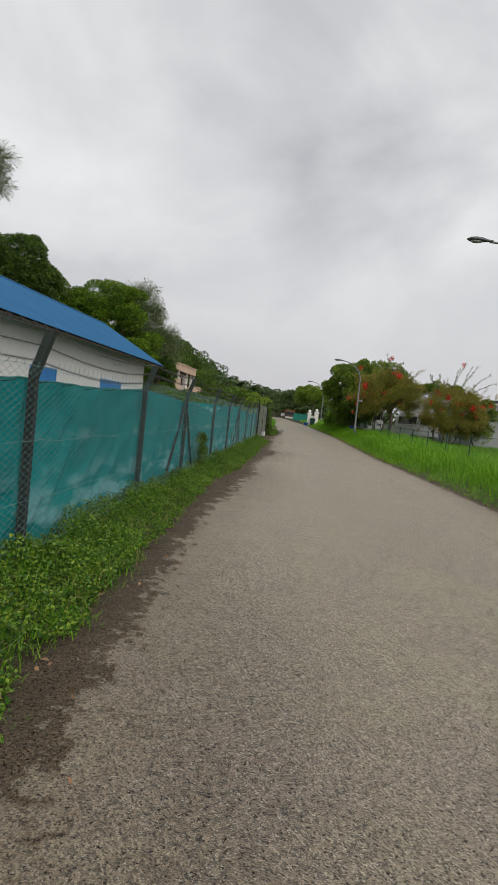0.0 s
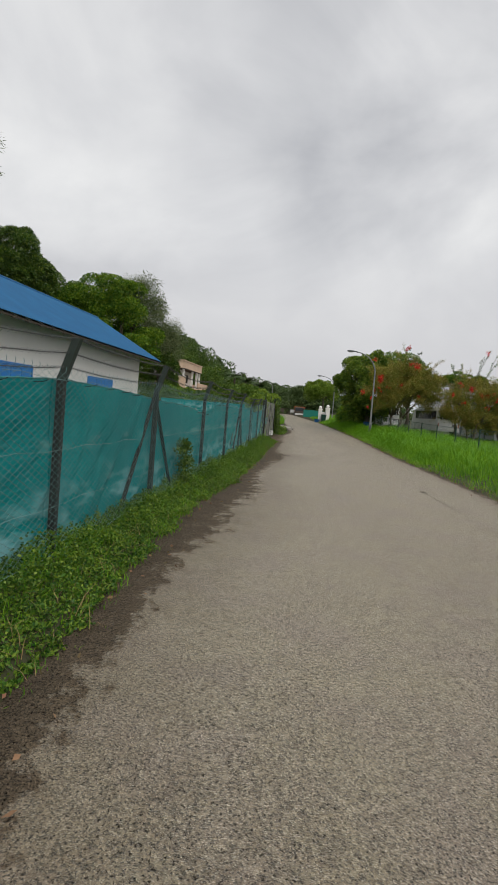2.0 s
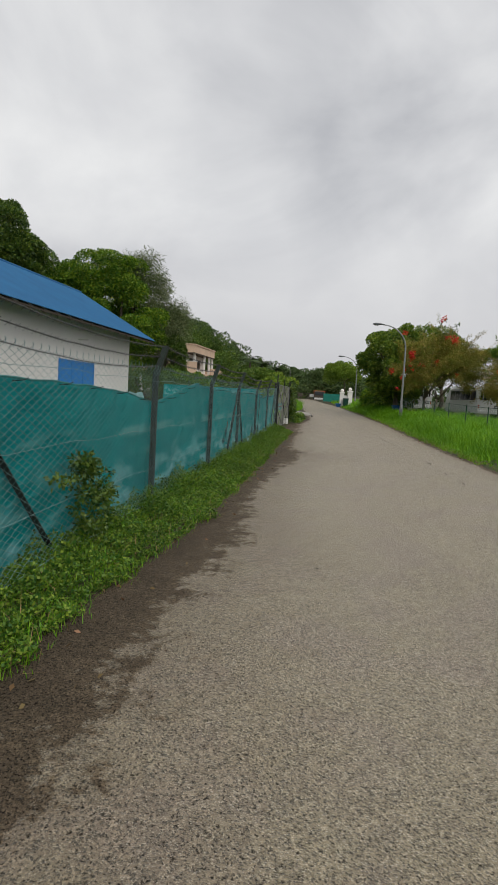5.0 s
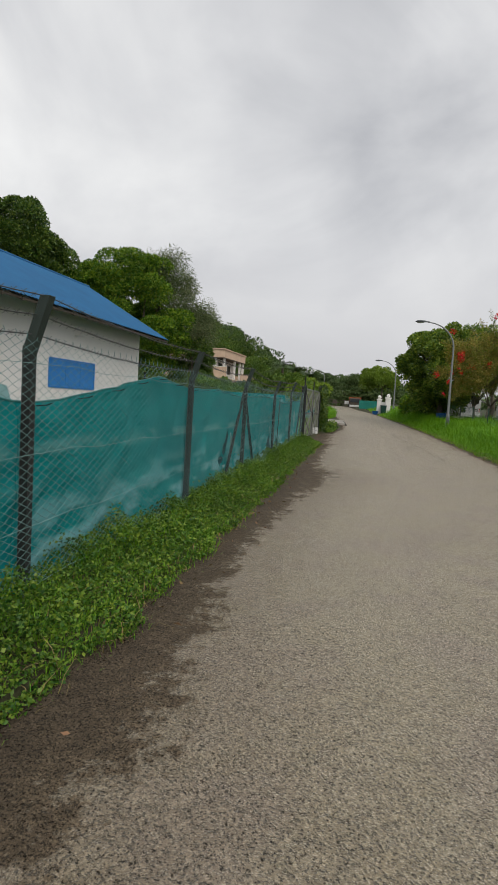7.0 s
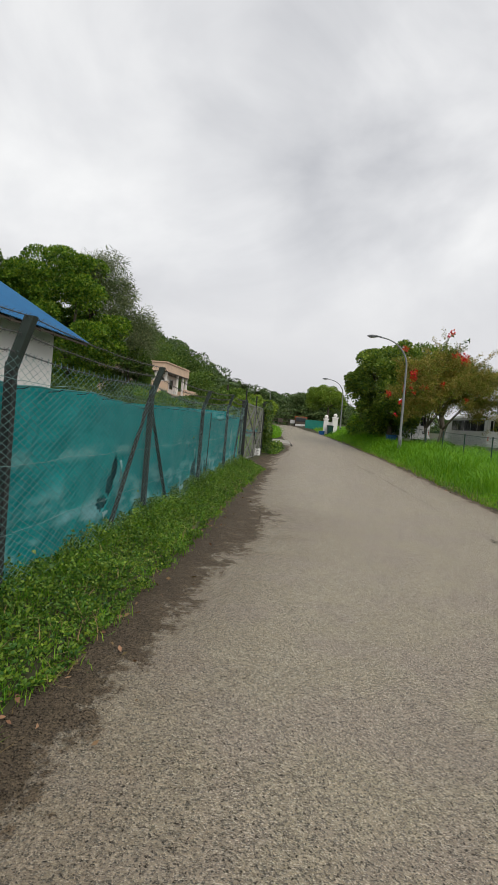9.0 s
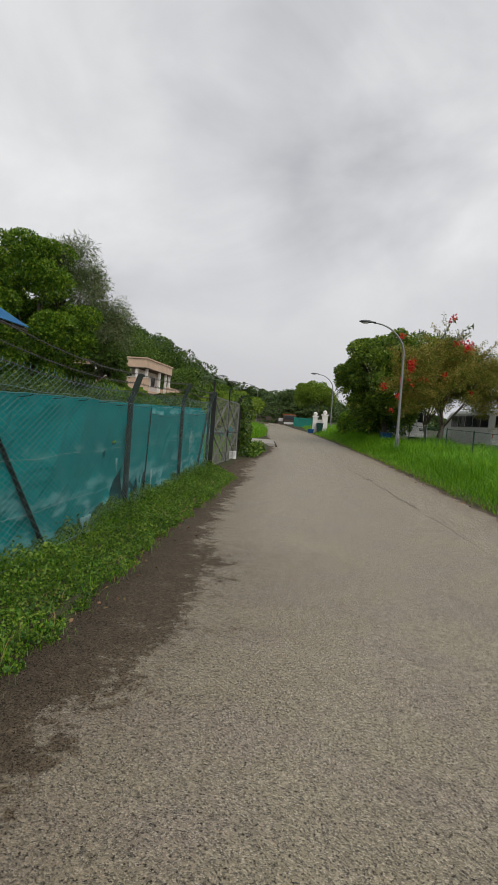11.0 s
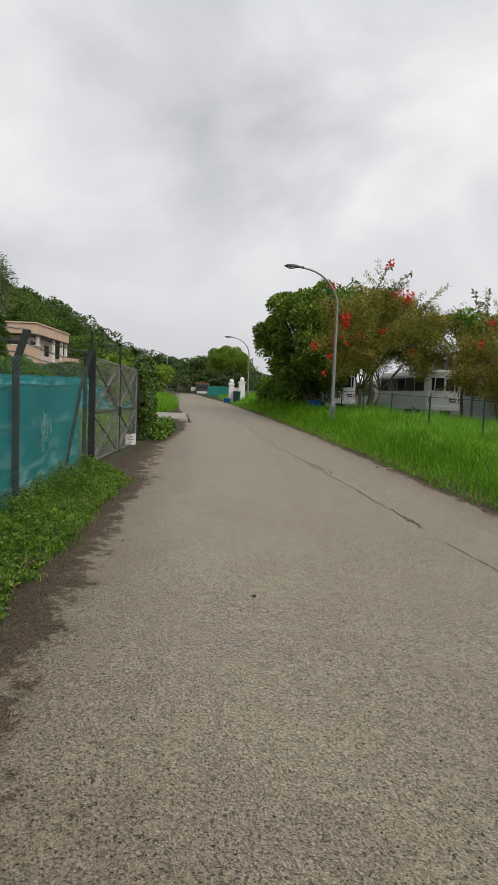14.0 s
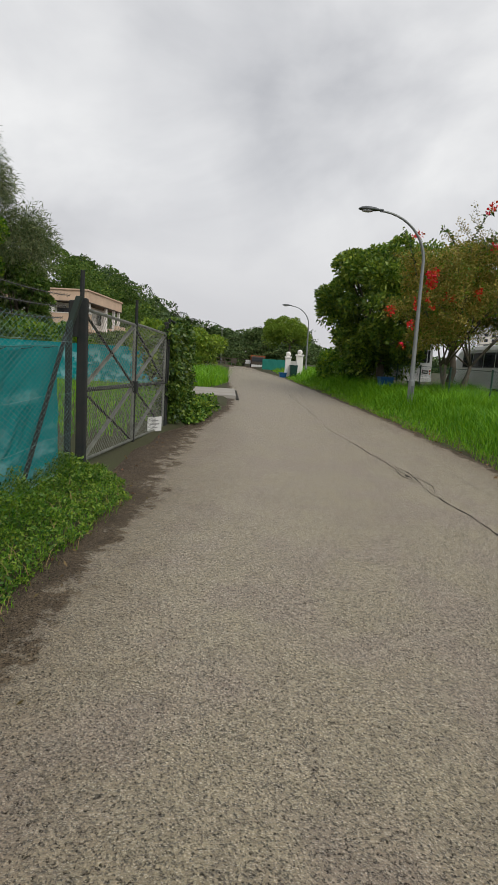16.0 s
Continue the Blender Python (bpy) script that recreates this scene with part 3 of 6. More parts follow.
def build_ground():
    xs = sorted(set([round(v, 2) for v in np.concatenate([np.linspace(-900, -60, 15), np.linspace(-60, -6, 28), np.linspace(-6, 12, 91), np.linspace(12, 60, 25), np.linspace(60, 900, 15)])]))
    ys = sorted(set([round(v, 2) for v in np.concatenate([np.linspace(-600, -20, 12), np.linspace(-20, 70, 151), np.linspace(70, 120, 51), np.linspace(120, 1500, 24)])]))
    s = Shape()
    nx = len(xs)
    for y in ys:
        for x in xs:
            j = 0.015 * noise.noise(Vector((x * 1.7, y * 1.7, 0))) if -15 < x < 15 else 0
            s.v.append((x, y, ground_z(x, y) + j))
    for j in range(len(ys) - 1):
        for i in range(nx - 1):
            a = j * nx + i
            s.f.append((a, a + 1, a + nx + 1, a + nx))
    ob = part("ground", s, SOIL, smooth=True)
    tagged(ob, "bare brown soil and rough grass ground beside the road", "ground", kind="structure")


def strip(ys, left, right, up, cols, uvs=None):
    s, uv = Shape(), []
    for y in ys:
        l, r = left(y), right(y)
        for c in range(cols + 1):
            x = l + (r - l) * c / cols
            s.v.append((x, y, G(y) + up + 0.03 * math.sin(math.pi * c / cols) - 0.01))
            uv.append(uvs(x, y) if uvs else (0, 0))
    n = cols + 1
    for j in range(len(ys) - 1):
        for c in range(cols):
            a = j * n + c
            s.f.append((a, a + 1, a + n + 1, a + n))
    return s, uv


def build_road():
    ys = list(np.linspace(-60, 0, 25)) + list(np.linspace(0.4, 90, 225))

    def lane(x, y):
        u = (x - along(ROAD_L, y) + 0.1) / along(MUD_W, y)
        u = min(u, (along(ROAD_R, y) - x + 0.12) / 0.42 + 0.25)
        oil = math.hypot((x - 0.05) / 0.62, (y + 0.1) / 2.3)
        return (u, oil)

    s, uv = strip(ys, lambda y: along(ROAD_L, y) - 0.12 + 0.05 * noise.noise(Vector((0, y * 1.3, 3))), lambda y: along(ROAD_R, y) + 0.15 + 0.06 * noise.noise(Vector((9, y * 1.1, 3))), 0.0, 60, lane)
    ob = part("road", s, ROAD, smooth=True)
    lay = ob.data.uv_layers.new(name="lane")
    idx = np.empty(len(ob.data.loops), dtype=np.int32)
    ob.data.loops.foreach_get("vertex_index", idx)
    lay.data.foreach_set("uv", np.array(uv, dtype=np.float32)[idx].ravel())
    tagged(ob, "weathered grey asphalt road with muddy brown edge", "road", kind="structure")
    # the cross road far ahead
    s2 = Shape()
    pts = [(-40, 88.5), (2.25, 87.5), (5.3, 87.5), (6.5, 92.5), (2, 94), (-40, 95)]
    s2.add([(x, y, G(y) + 0.012) for x, y in pts], [(0, 1, 2, 3, 4, 5)])
    tagged(part("road_branch", s2, ROAD), "grey side road turning away at the bend", "road", kind="structure")
    # longitudinal crack, open and dark, with a broken hole
    def ribbon(points, widths, mat, name):
        q, up = Shape(), 0.006
        for (x, y), w in zip(points, widths):
            l, r = along(ROAD_L, y), along(ROAD_R, y)
            z = G(y) + 0.03 * math.sin(math.pi * max(0, min(1, (x - l) / (r - l)))) - 0.01 + up
            q.v += [(x - w, y, z), (x + w, y, z)]
        q.f = [(2 * i, 2 * i + 1, 2 * i + 3, 2 * i + 2) for i in range(len(points) - 1)]
        return part(name, q, mat, bpy.data.objects["road"])
    CR = [(-8, 3.3), (5.3, 3.8), (8.3, 3.97), (13.5, 4.12), (20.8, 4.7), (25.2, 4.86), (29, 4.95), (32.1, 4.9), (36, 4.66), (43.3, 4.8), (50, 4.9)]
    for y0, y1, w in ((-6, 6.2, 0.012), (6.5, 8.9, 0.016), (9.3, 12.9, 0.014), (13.4, 14.3, 0.012), (17.5, 21.3, 0.012), (22.6, 26.3, 0.014), (26.4, 31.0, 0.016), (31.1, 36.6, 0.016), (38.6, 42.5, 0.02), (42.8, 49, 0.02)):
        yy = np.arange(y0, y1, 0.07)
        px, ww, ph = [], [], 0.0
        for y in yy:
            e = min(1.0, (y - y0) / 0.5, (y1 - y) / 0.5)
            px.append((along(CR, y) + 0.06 * noise.noise(Vector((y * 0.9, 1, y0))) + 0.035 * noise.noise(Vector((y * 4.0, 5, 0))) + 0.016 * noise.noise(Vector((y * 13.0, 7, 0))), y))
            ww.append(max(0.002, 0.75 * w * e * (0.25 + 1.7 * abs(noise.noise(Vector((y * 2.2, 8, 0)))) + 0.5 * abs(noise.noise(Vector((y * 9.0, 3, 0)))))))
        ribbon(px, ww, CRACK, "crack")
    for y0, y1, off in ((3, 5.2, 0.75), (7, 9.5, 0.82), (13, 15.5, 0.9), (19, 22, 0.85), (24.6, 28.5, 0.95), (29.4, 33.6, 0.85), (34.5, 38, 0.8)):
        yy = np.arange(y0, y1, 0.1)
        ribbon([(along(CR, y) + off + 0.09 * noise.noise(Vector((y * 0.8, 4, 0))) + 0.03 * noise.noise(Vector((y * 4, 2, 0))), y) for y in yy],
               [max(0.002, 0.010 * min(1, (y - y0) / 0.6, (y1 - y) / 0.6) * (0.4 + abs(noise.noise(Vector((y * 2, 1, 6)))))) for y in yy], FAINT, "joint_crack")
    # the crack splits round broken-out chips, and short side cracks run off it
    for y0, y1, off, w in ((31.0, 32.6, 0.10, 0.020), (31.2, 32.2, -0.08, 0.018), (30.6, 31.8, 0.17, 0.010), (26.6, 27.4, 0.06, 0.022), (20.3, 21.0, 0.07, 0.018), (16.6, 17.3, 0.05, 0.016), (12.9, 13.6, 0.07, 0.024), (13.0, 13.5, -0.05, 0.014), (36.2, 37.4, -0.07, 0.014)):
        yy = np.arange(y0, y1, 0.05)
        ribbon([(along(CR, y) + off * math.sin(math.pi * (y - y0) / (y1 - y0)) + 0.03 * noise.noise(Vector((y * 7, off * 30, 0))), y) for y in yy],
               [max(0.002, w * math.sin(math.pi * (y - y0) / (y1 - y0)) * (0.4 + 1.3 * abs(noise.noise(Vector((y * 6, 2, off * 20)))))) for y in yy], CRACK, "crack")
    # small broken-out holes with ragged rims; the last is a dark stone, drawn flat
    for cx, cy, r in ((4.11, 13.25, 0.05), (4.90, 31.6, 0.045), (4.9, 27.0, 0.035), (4.66, 20.6, 0.04), (4.25, 16.9, 0.04), (0.9, 10.35, 0.018), (2.33, 24.43, 0.024)):
        q = Shape()
        n = 17
        l, r2 = along(ROAD_L, cy), along(ROAD_R, cy)
        z = G(cy) + 0.03 * math.sin(math.pi * (cx - l) / (r2 - l)) - 0.01 + 0.008
        q.v = [(cx + r * math.cos(2 * math.pi * i / n) * RNG.uniform(0.4, 1.2), cy + r * 1.5 * math.sin(2 * math.pi * i / n) * RNG.uniform(0.4, 1.2), z) for i in range(n)]
        q.f = [tuple(range(n))]
        part("pothole", q, CRACK, bpy.data.objects["road"])


build_ground()
build_road()

# ---------------------------------------------------------------- roadside fence
FENCE_Z = 0.09
POSTS = [-5.2, -1.6, 1.9, 5.28, 8.42, 12.36, 15.95, 19.5, 23.33, 26.97, 30.55]
POST_TOP = [1.72, 1.72, 1.72, 1.78, 1.83, 1.86, 1.86, 1.90, 1.84, 1.96, 1.96]
FDIR = Vector((0.0695, 1.0, 0.0)).normalized()
FOUT = Vector((1.0, -0.0695, 0.0)).normalized()


def top_at(y):
    return float(np.interp(y, POSTS, POST_TOP))


def fp(y, z, out=0.0):
    return Vector((fence_x(y), y, z + (G(y) if y > 22 else 0.0))) + FOUT * out


def build_fence():
    f = thing("chain_link_fence", fp(12.36, FENCE_Z), "galvanised chain-link fence on dark steel posts with bent arms", "fence")
    inv = Vector(f.location)

    def rel(p):
        return Vector(p) - inv

    for i, y in enumerate(POSTS):
        lean = RNG.normal(0, 0.012)
        a, b = fp(y, -0.1, 0.05), fp(y, POST_TOP[i], 0.05) + FDIR * lean
        post = part("post", Shape().angle_bar(rel(a), rel(b), FDIR, -FOUT, 0.066, 0.010), POST, f)
        tip = b + Vector((0, 0, 0.34)) + FOUT * 0.13
        part("bent_arm", Shape().angle_bar(rel(b - Vector((0, 0, 0.05)) + FOUT * 0.002), rel(tip), FDIR, -FOUT, 0.072, 0.010), ARM, post)
        part("arm_bolt", Shape().tube([rel(b - Vector((0, 0, 0.03))), rel(b - Vector((0, 0, 0.03)) + FOUT * 0.02)], 0.012, 6), ARM, post)
        if i in (4, 7, 10) or i == 1:
            for sgn in (-1, 1):
                if i == 10 and sgn == 1:
                    continue
                foot, head = fp(y + (1.55 if sgn > 0 else -1.3), 0.0, -0.03), fp(y, POST_TOP[i] - 0.10, -0.01)
                part("brace", Shape().angle_bar(rel(foot), rel(head), FOUT, FDIR, 0.055, 0.01), POST, f)
    # woven wire, bay by bay: crossing zigzags with twisted ends above
    pitch, dz, r = 0.058, 0.031, 0.0016
    for y0, y1 in zip(POSTS[:-1], POSTS[1:]):
        s = Shape()
        m = int(round((y1 - y0) / pitch))
        far = y1 > 24
        for k in range(m):
            ya = y0 + (y1 - y0) * k / m
            step = (y1 - y0) / m
            n = int((top_at(ya) + 0.01) / dz)
            prev = None
            for j in range(n + 1):
                # one wire zigzags by a whole pitch, so that it hooks its neighbours
                yy = ya + (step * 0.52 if (j + k) % 2 else -step * 0.52)
                z = 0.04 + j * dz
                bow = 0.035 * (0.5 + 0.5 * noise.noise(Vector((yy * 0.9, z * 1.2, 0))))
                p = rel(fp(yy, z, 0.064 + bow + (0.003 if j % 2 else -0.003)))
                if prev is not None:
                    d = p - prev
                    ax = d.cross(FOUT).normalized() * r
                    k0 = len(s.v)
                    o = FOUT * r
                    lo = -FOUT * r * 0.7
                    s.v += [tuple(prev + ax), tuple(prev - ax), tuple(prev + o), tuple(p + ax), tuple(p - ax), tuple(p + o)]
                    s.f += [(k0, k0 + 1, k0 + 4, k0 + 3), (k0 + 1, k0 + 2, k0 + 5, k0 + 4), (k0 + 2, k0, k0 + 3, k0 + 5)]
                prev = p
            if not far:
                q = prev + Vector((0, 0, 0.03)) + FDIR * 0.012
                s.tube([prev, q, q + Vector((0, 0, 0.012)) - FDIR * 0.015], 0.0026, 3, False)
        part("wire_mesh", s, STEEL, f, "diamond chain-link mesh")
        for z in (0.18, 0.62, 1.12, 1.74):
            lw = Shape()
            lw.tube([rel(fp(y0 + (y1 - y0) * q / 8, z + 0.015 * math.sin(q * 2.1 + y0), 0.11)) for q in range(9)], 0.0022, 3, False)
            part("line_wire", lw, STEEL, f)
    # barbed strands along the arms
    for h, o in ((0.10, 0.05), (0.23, 0.09), (0.36, 0.135)):
        s, pts = Shape(), []
        for y0, y1 in zip(POSTS[:-1], POSTS[1:]):
            for q in range(12):
                u = q / 12
                pts.append(rel(fp(y0 + (y1 - y0) * u, top_at(y0 + (y1 - y0) * u) + h - 0.02 - 0.09 * 4 * u * (1 - u) * (0.6 + 0.12 * RNG.random() + 0.3 * math.sin(y0)), o)))
        s.tube(pts, 0.004, 4, False)
        for a, b in zip(pts[:-1], pts[1:]):
            for t in (0.2, 0.55, 0.9):
                p = a + (b - a) * t
                for w in (Vector((0.018, 0.01, 0.02)), Vector((-0.018, 0.01, 0.018))):
                    s.tube([p - w, p + w], 0.0022, 3, False)
        part("barbed_wire", s, WIRE, f)


NET_TOP = [(-5.2, 1.62), (-1.6, 1.66), (0.2, 1.56), (1.9, 1.64), (3.6, 1.66), (5.45, 1.75), (7.2, 1.72), (8.65, 1.66), (10.6, 1.62), (11.6, 1.56), (12.45, 1.46), (13.1, 1.53), (14.5, 1.74), (14.9, 1.80), (15.4, 1.76), (16.03, 1.70), (17.6, 1.74), (19.15, 1.66), (20.2, 1.70), (22, 1.74), (23.45, 1.70), (24.55, 1.74), (24.65, 1.62), (26, 1.58), (27.2, 1.66), (28.8, 1.64), (30.2, 1.68), (30.5, 1.66)]
NET_LOW = [(-5.2, 0.05), (19, 0.05), (21.6, 0.06), (22.0, 0.22), (22.3, 0.16), (22.6, 0.34), (22.8, 0.30), (23.0, 0.62), (23.25, 0.80), (23.4, 0.42), (23.65, 0.36), (23.8, 0.55), (24.05, 0.40), (24.2, 0.66), (24.3, 0.30), (24.45, 0.12), (24.62, 0.20), (24.7, 0.58), (24.82, 0.62), (24.9, 0.16), (25.2, 0.14), (26, 0.10), (30.5, 0.1)]


def build_nets():
    """Shade netting hung behind the mesh, one length to each bay, sagging and creased."""
    for i, (y0, y1) in enumerate(zip(POSTS[:-1], POSTS[1:])):
        if y1 > 30.4:
            y1 = 30.35
        s, uv = Shape(), []
        nu, nv = 84, 40
        for a in range(nu + 1):
            y = y0 - 0.03 + (y1 - y0 + 0.06) * a / nu
            zt, zb = along(NET_TOP, y) + 0.015 * noise.noise(Vector((y * 3, 0, 1))), along(NET_LOW, y) + 0.03 * noise.noise(Vector((y * 5, 0, 7)))
            for b in range(nv + 1):
                v = b / nv
                z = zb + (zt - zb) * v
                u = (y - y0) / (y1 - y0)
                fold = 0.042 * noise.noise(Vector((y * 2.2 + z * 0.9, z * 1.1, 0))) + 0.022 * noise.noise(Vector((y * 6 - z * 4, z * 2.5, 3)))
                fold += 0.02 * math.sin(9 * (z - 0.5 * y)) * noise.noise(Vector((y * 0.8, z, 11)))
                fold -= 0.10 * math.sin(math.pi * u) * (1 - v) * 0.6
                p = fp(y, z, -0.055 + 0.008 * (i % 2) + fold)
                s.v.append(tuple(p))
                uv.append((y, z))
        n = nv + 1
        holes = ((18.5, 0.86, 0.10, 0.14), (18.38, 0.66, 0.09, 0.12), (18.2, 0.46, 0.14, 0.08), (22.55, 1.0, 0.05, 0.035), (22.9, 1.14, 0.09, 0.03))
        for a in range(nu):
            for b in range(nv):
                k = a * n + b
                cy, cz = uv[k]
                if any(((cy - hy) / ry) ** 2 + ((cz - hz) / rz) ** 2 < 1 for hy, hz, ry, rz in holes):
                    continue
                s.f.append((k, k + n, k + n + 1, k + 1))
        t = thing("shade_net", fp((y0 + y1) / 2, 0.1), "teal shade net", "shade net")
        inv = Vector(t.location)
        s.v = [tuple(Vector(p) - inv) for p in s.v]
        ob = part("netting", s, NET, t, smooth=True)
        part("hem", Shape().tube([s.v[a * n + nv] for a in range(0, nu + 1, 2)], 0.008, 5), NETHEM, t)
        for a in range(4, nu, 14):
            q = Vector(s.v[a * n + nv]) - Vector((0, 0, 0.03))
            part("cable_tie", Shape().tube([q - FOUT * 0.01, q + FOUT * 0.09 + Vector((0, 0, 0.012)), q + FOUT * 0.13 + Vector((0, 0, 0.03))], 0.004, 4), POST, t)
        if y0 < 12.0 < y1:
            fl = Shape()
            for q in range(13):
                yy = 11.55 + (min(y1, 13.6) - 11.55) * q / 12
                lo = fp(yy, along(NET_TOP, yy) - 0.05, -0.10) - inv
                hi = fp(yy, 1.575 - 0.012 * math.sin(q), -0.16) - inv
                fl.v += [tuple(lo), tuple(hi)]
                if q:
                    k = 2 * q
                    fl.f.append((k - 2, k, k + 1, k - 1))
            fo = part("loose_flap", fl, NETPALE, t, "pale folded-back flap of netting")
            fo.modifiers.new("thickness", "SOLIDIFY").thickness = 0.003
        me = ob.data
        lay = me.uv_layers.new(name="cloth")
        idx = np.empty(len(me.loops), dtype=np.int32)
        me.loops.foreach_get("vertex_index", idx)
        lay.data.foreach_set("uv", np.array(uv, dtype=np.float32)[idx].ravel())
        sol = ob.modifiers.new("thickness", "SOLIDIFY")
        sol.thickness = 0.003
        lab = "teal shade netting hung behind the chain-link fence"
        if 23 < y0 < 27:
            lab = "torn teal shade netting hung behind the chain-link fence"
        elif y0 < 12.45 < y1 + 0.1:
            lab = "sagging teal shade netting behind the chain-link fence"
        tagged(t, lab, "shade net", "netting along the fence")
    # dark backing: added to darken the slit near y 18, a second net past 21.6
    for ya, yb, zt in ((17.6, 18.95, 1.1), (21.6, 25.3, 1.15)):
        s, m = Shape(), 40
        for k in range(m + 1):
            y = ya + (yb - ya) * k / m
            for q in range(7):
                z = 0.04 + (zt - 0.04) * q / 6
                s.v.append(tuple(fp(y, z, -0.17 + 0.025 * noise.noise(Vector((y * 4, z * 3, 2))))))
        s.f = [(7 * k + q, 7 * k + 7 + q, 7 * k + 8 + q, 7 * k + q + 1) for k in range(m) for q in range(6)]
        ob = part("old_net", s, NETDARK, smooth=True)
        ob.modifiers.new("thickness", "SOLIDIFY").thickness = 0.003
        tagged(ob, "dark net backing, partly added, behind tears in the teal netting", "shade net")
    # rags of torn netting
    for y, z, w, h, mat in ((18.56, 0.98, 0.05, 0.34, NETPALE), (18.12, 0.42, 0.16, 0.10, NETPALE), (21.95, 0.30, 0.34, 0.16, NETPALE), (24.84, 0.62, 0.10, 0.50, NETPALE), (23.62, 0.44, 0.10, 0.22, NETHEM), (22.95, 0.95, 0.08, 0.22, NETPALE), (24.15, 0.60, 0.10, 0.16, NETHEM)):
        s = Shape()
        for k in range(6):
            for q in range(5):
                u, v = k / 5, q / 4
                taper = 1 - 0.75 * v * abs(math.sin(3 * u + y))
                s.v.append(tuple(fp(y + (u - 0.5) * w * (1 - 0.5 * v), z - h * v * taper, -0.015 + 0.03 * noise.noise(Vector((u * 3, v * 3, y))))))
        s.f = [(5 * k + q, 5 * k + 5 + q, 5 * k + 6 + q, 5 * k + q + 1) for k in range(5) for q in range(4)]
        ob = part("torn_rag", s, mat, smooth=True)
        ob.modifiers.new("thickness", "SOLIDIFY").thickness = 0.003
        tagged(ob, "torn rag of netting hanging loose from the fence", "rag", "torn rags of netting")
    # a tangle of pale frayed threads
    s = Shape()
    for k in range(16):
        y, z = 28.14 + RNG.normal(0, 0.13), 0.95 + RNG.normal(0, 0.12)
        s.tube([fp(y + RNG.normal(0, 0.07), z + 0.05 * q + RNG.normal(0, 0.03), 0.01) for q in range(4)], 0.006, 4)
    tagged(part("frayed_threads", s, NETPALE), "tangle of pale frayed threads on the netting", "threads")
    # thin rods that carry the netting at mid bay
    for y, o in ((14.75, -0.15), (24.6, -0.02), (29.0, -0.15)):
        tagged(part("net_stake", Shape().tube([fp(y - 0.2, 0.0, o), fp(y - 0.08, 1.0, o), fp(y, along(NET_TOP, y) + 0.06, o)], 0.012, 6), POST), "thin dark stake tied to the netting", "stake")


build_fence()
build_nets()


# ---------------------------------------------------------------- steel gate across the yard entrance
def build_gate():
    GL, GM, GR = Vector((0.12, 30.85, 0)), Vector((0.41, 33.1, 0)), Vector((0.70, 35.3, 0))
    zg = 0.16
    g = thing("double_gate", (GL.x, GL.y, zg), "double-leaf steel mesh gate with crossed braces, closed", "gate")

    def rel(p, z):
        return Vector((p.x - GL.x, p.y - GL.y, z))
    d = (GR - GL).normalized()
    o = Vector((d.y, -d.x, 0))
    part("gate_post", Shape().box(-0.06, 0.06, -0.06, 0.06, -0.1, 2.25, 0.012), POST, g)
    part("gate_post", Shape().tube([(-0.02, 0.02, 2.2), (-0.02, 0.04, 2.6)], 0.03, 6), POST, g)
    e = rel(GR, 0)
    part("gate_post", Shape().box(e.x - 0.05, e.x + 0.05, e.y - 0.05, e.y + 0.05, -0.1, 2.35, 0.012), POST, g)
    part("hinge_plate", Shape().box(-0.14, -0.03, -0.16, 0.0, 1.75, 2.2, 0.01), POST, g)
    for k, (a, b) in enumerate(((GL + d * 0.09, GM - d * 0.03), (GM + d * 0.03, GR - d * 0.07))):
        leaf = part("gate_leaf", Shape().tube([rel(a, 0.1), rel(a, 2.12)], 0.024, 8).tube([rel(b, 0.1), rel(b, 2.1)], 0.024, 8).tube([rel(a, 0.1), rel(b, 0.1)], 0.024, 8).tube([rel(a, 2.12), rel(b, 2.1)], 0.024, 8), GATE, g)
        part("mid_rail", Shape().tube([rel(a, 1.06), rel(b, 1.06)], 0.032, 8), POST, leaf)
        part("cross_brace", Shape().angle_bar(rel(a, 0.12) - o * 0.03, rel(b, 1.04) - o * 0.03, (0, 0, 1), o, 0.045), GATE, leaf)
        part("cross_brace", Shape().angle_bar(rel(a, 1.04) - o * 0.03, rel(b, 0.12) - o * 0.03, (0, 0, 1), o, 0.045), POST, leaf)
        part("cross_brace", Shape().angle_bar(rel(a, 1.1) - o * 0.03, rel(b, 2.08) - o * 0.03, (0, 0, 1), o, 0.045), GATE, leaf)
        part("cross_brace", Shape().angle_bar(rel(a, 2.08) - o * 0.03, rel(b, 1.1) - o * 0.03, (0, 0, 1), o, 0.045), POST, leaf)
        s = Shape()
        L = (b - a).length
        m = int(L / 0.04)
        for i in range(m):
            prev = None
            for j in range(48):
                p = rel(a + d * (L * (i + 0.5) / m + (0.0205 if (i + j) % 2 else -0.0205)), 0.1 + 2.0 * j / 47) + o * 0.03
                if prev is not None:
                    k0 = len(s.v)
                    ax, w = d * 0.0027, o * 0.003
                    s.v += [tuple(prev - ax), tuple(prev + ax), tuple(prev + w), tuple(p - ax), tuple(p + ax), tuple(p + w)]
                    s.f += [(k0, k0 + 1, k0 + 4, k0 + 3), (k0 + 1, k0 + 2, k0 + 5, k0 + 4), (k0 + 2, k0, k0 + 3, k0 + 5)]
                prev = p
        part("wire_mesh", s, GATEWIRE, leaf)
    m2 = rel(GM, 0)
    part("drop_bolt", Shape().tube([m2 + Vector((0.02, 0, 0.05)), m2 + Vector((0.02, 0, 2.52))], 0.026, 8), POST, g)
    part("lock_box", Shape().box(m2.x - 0.01, m2.x + 0.07, m2.y - 0.09, m2.y + 0.09, 0.94, 1.14, 0.01), POST, g)
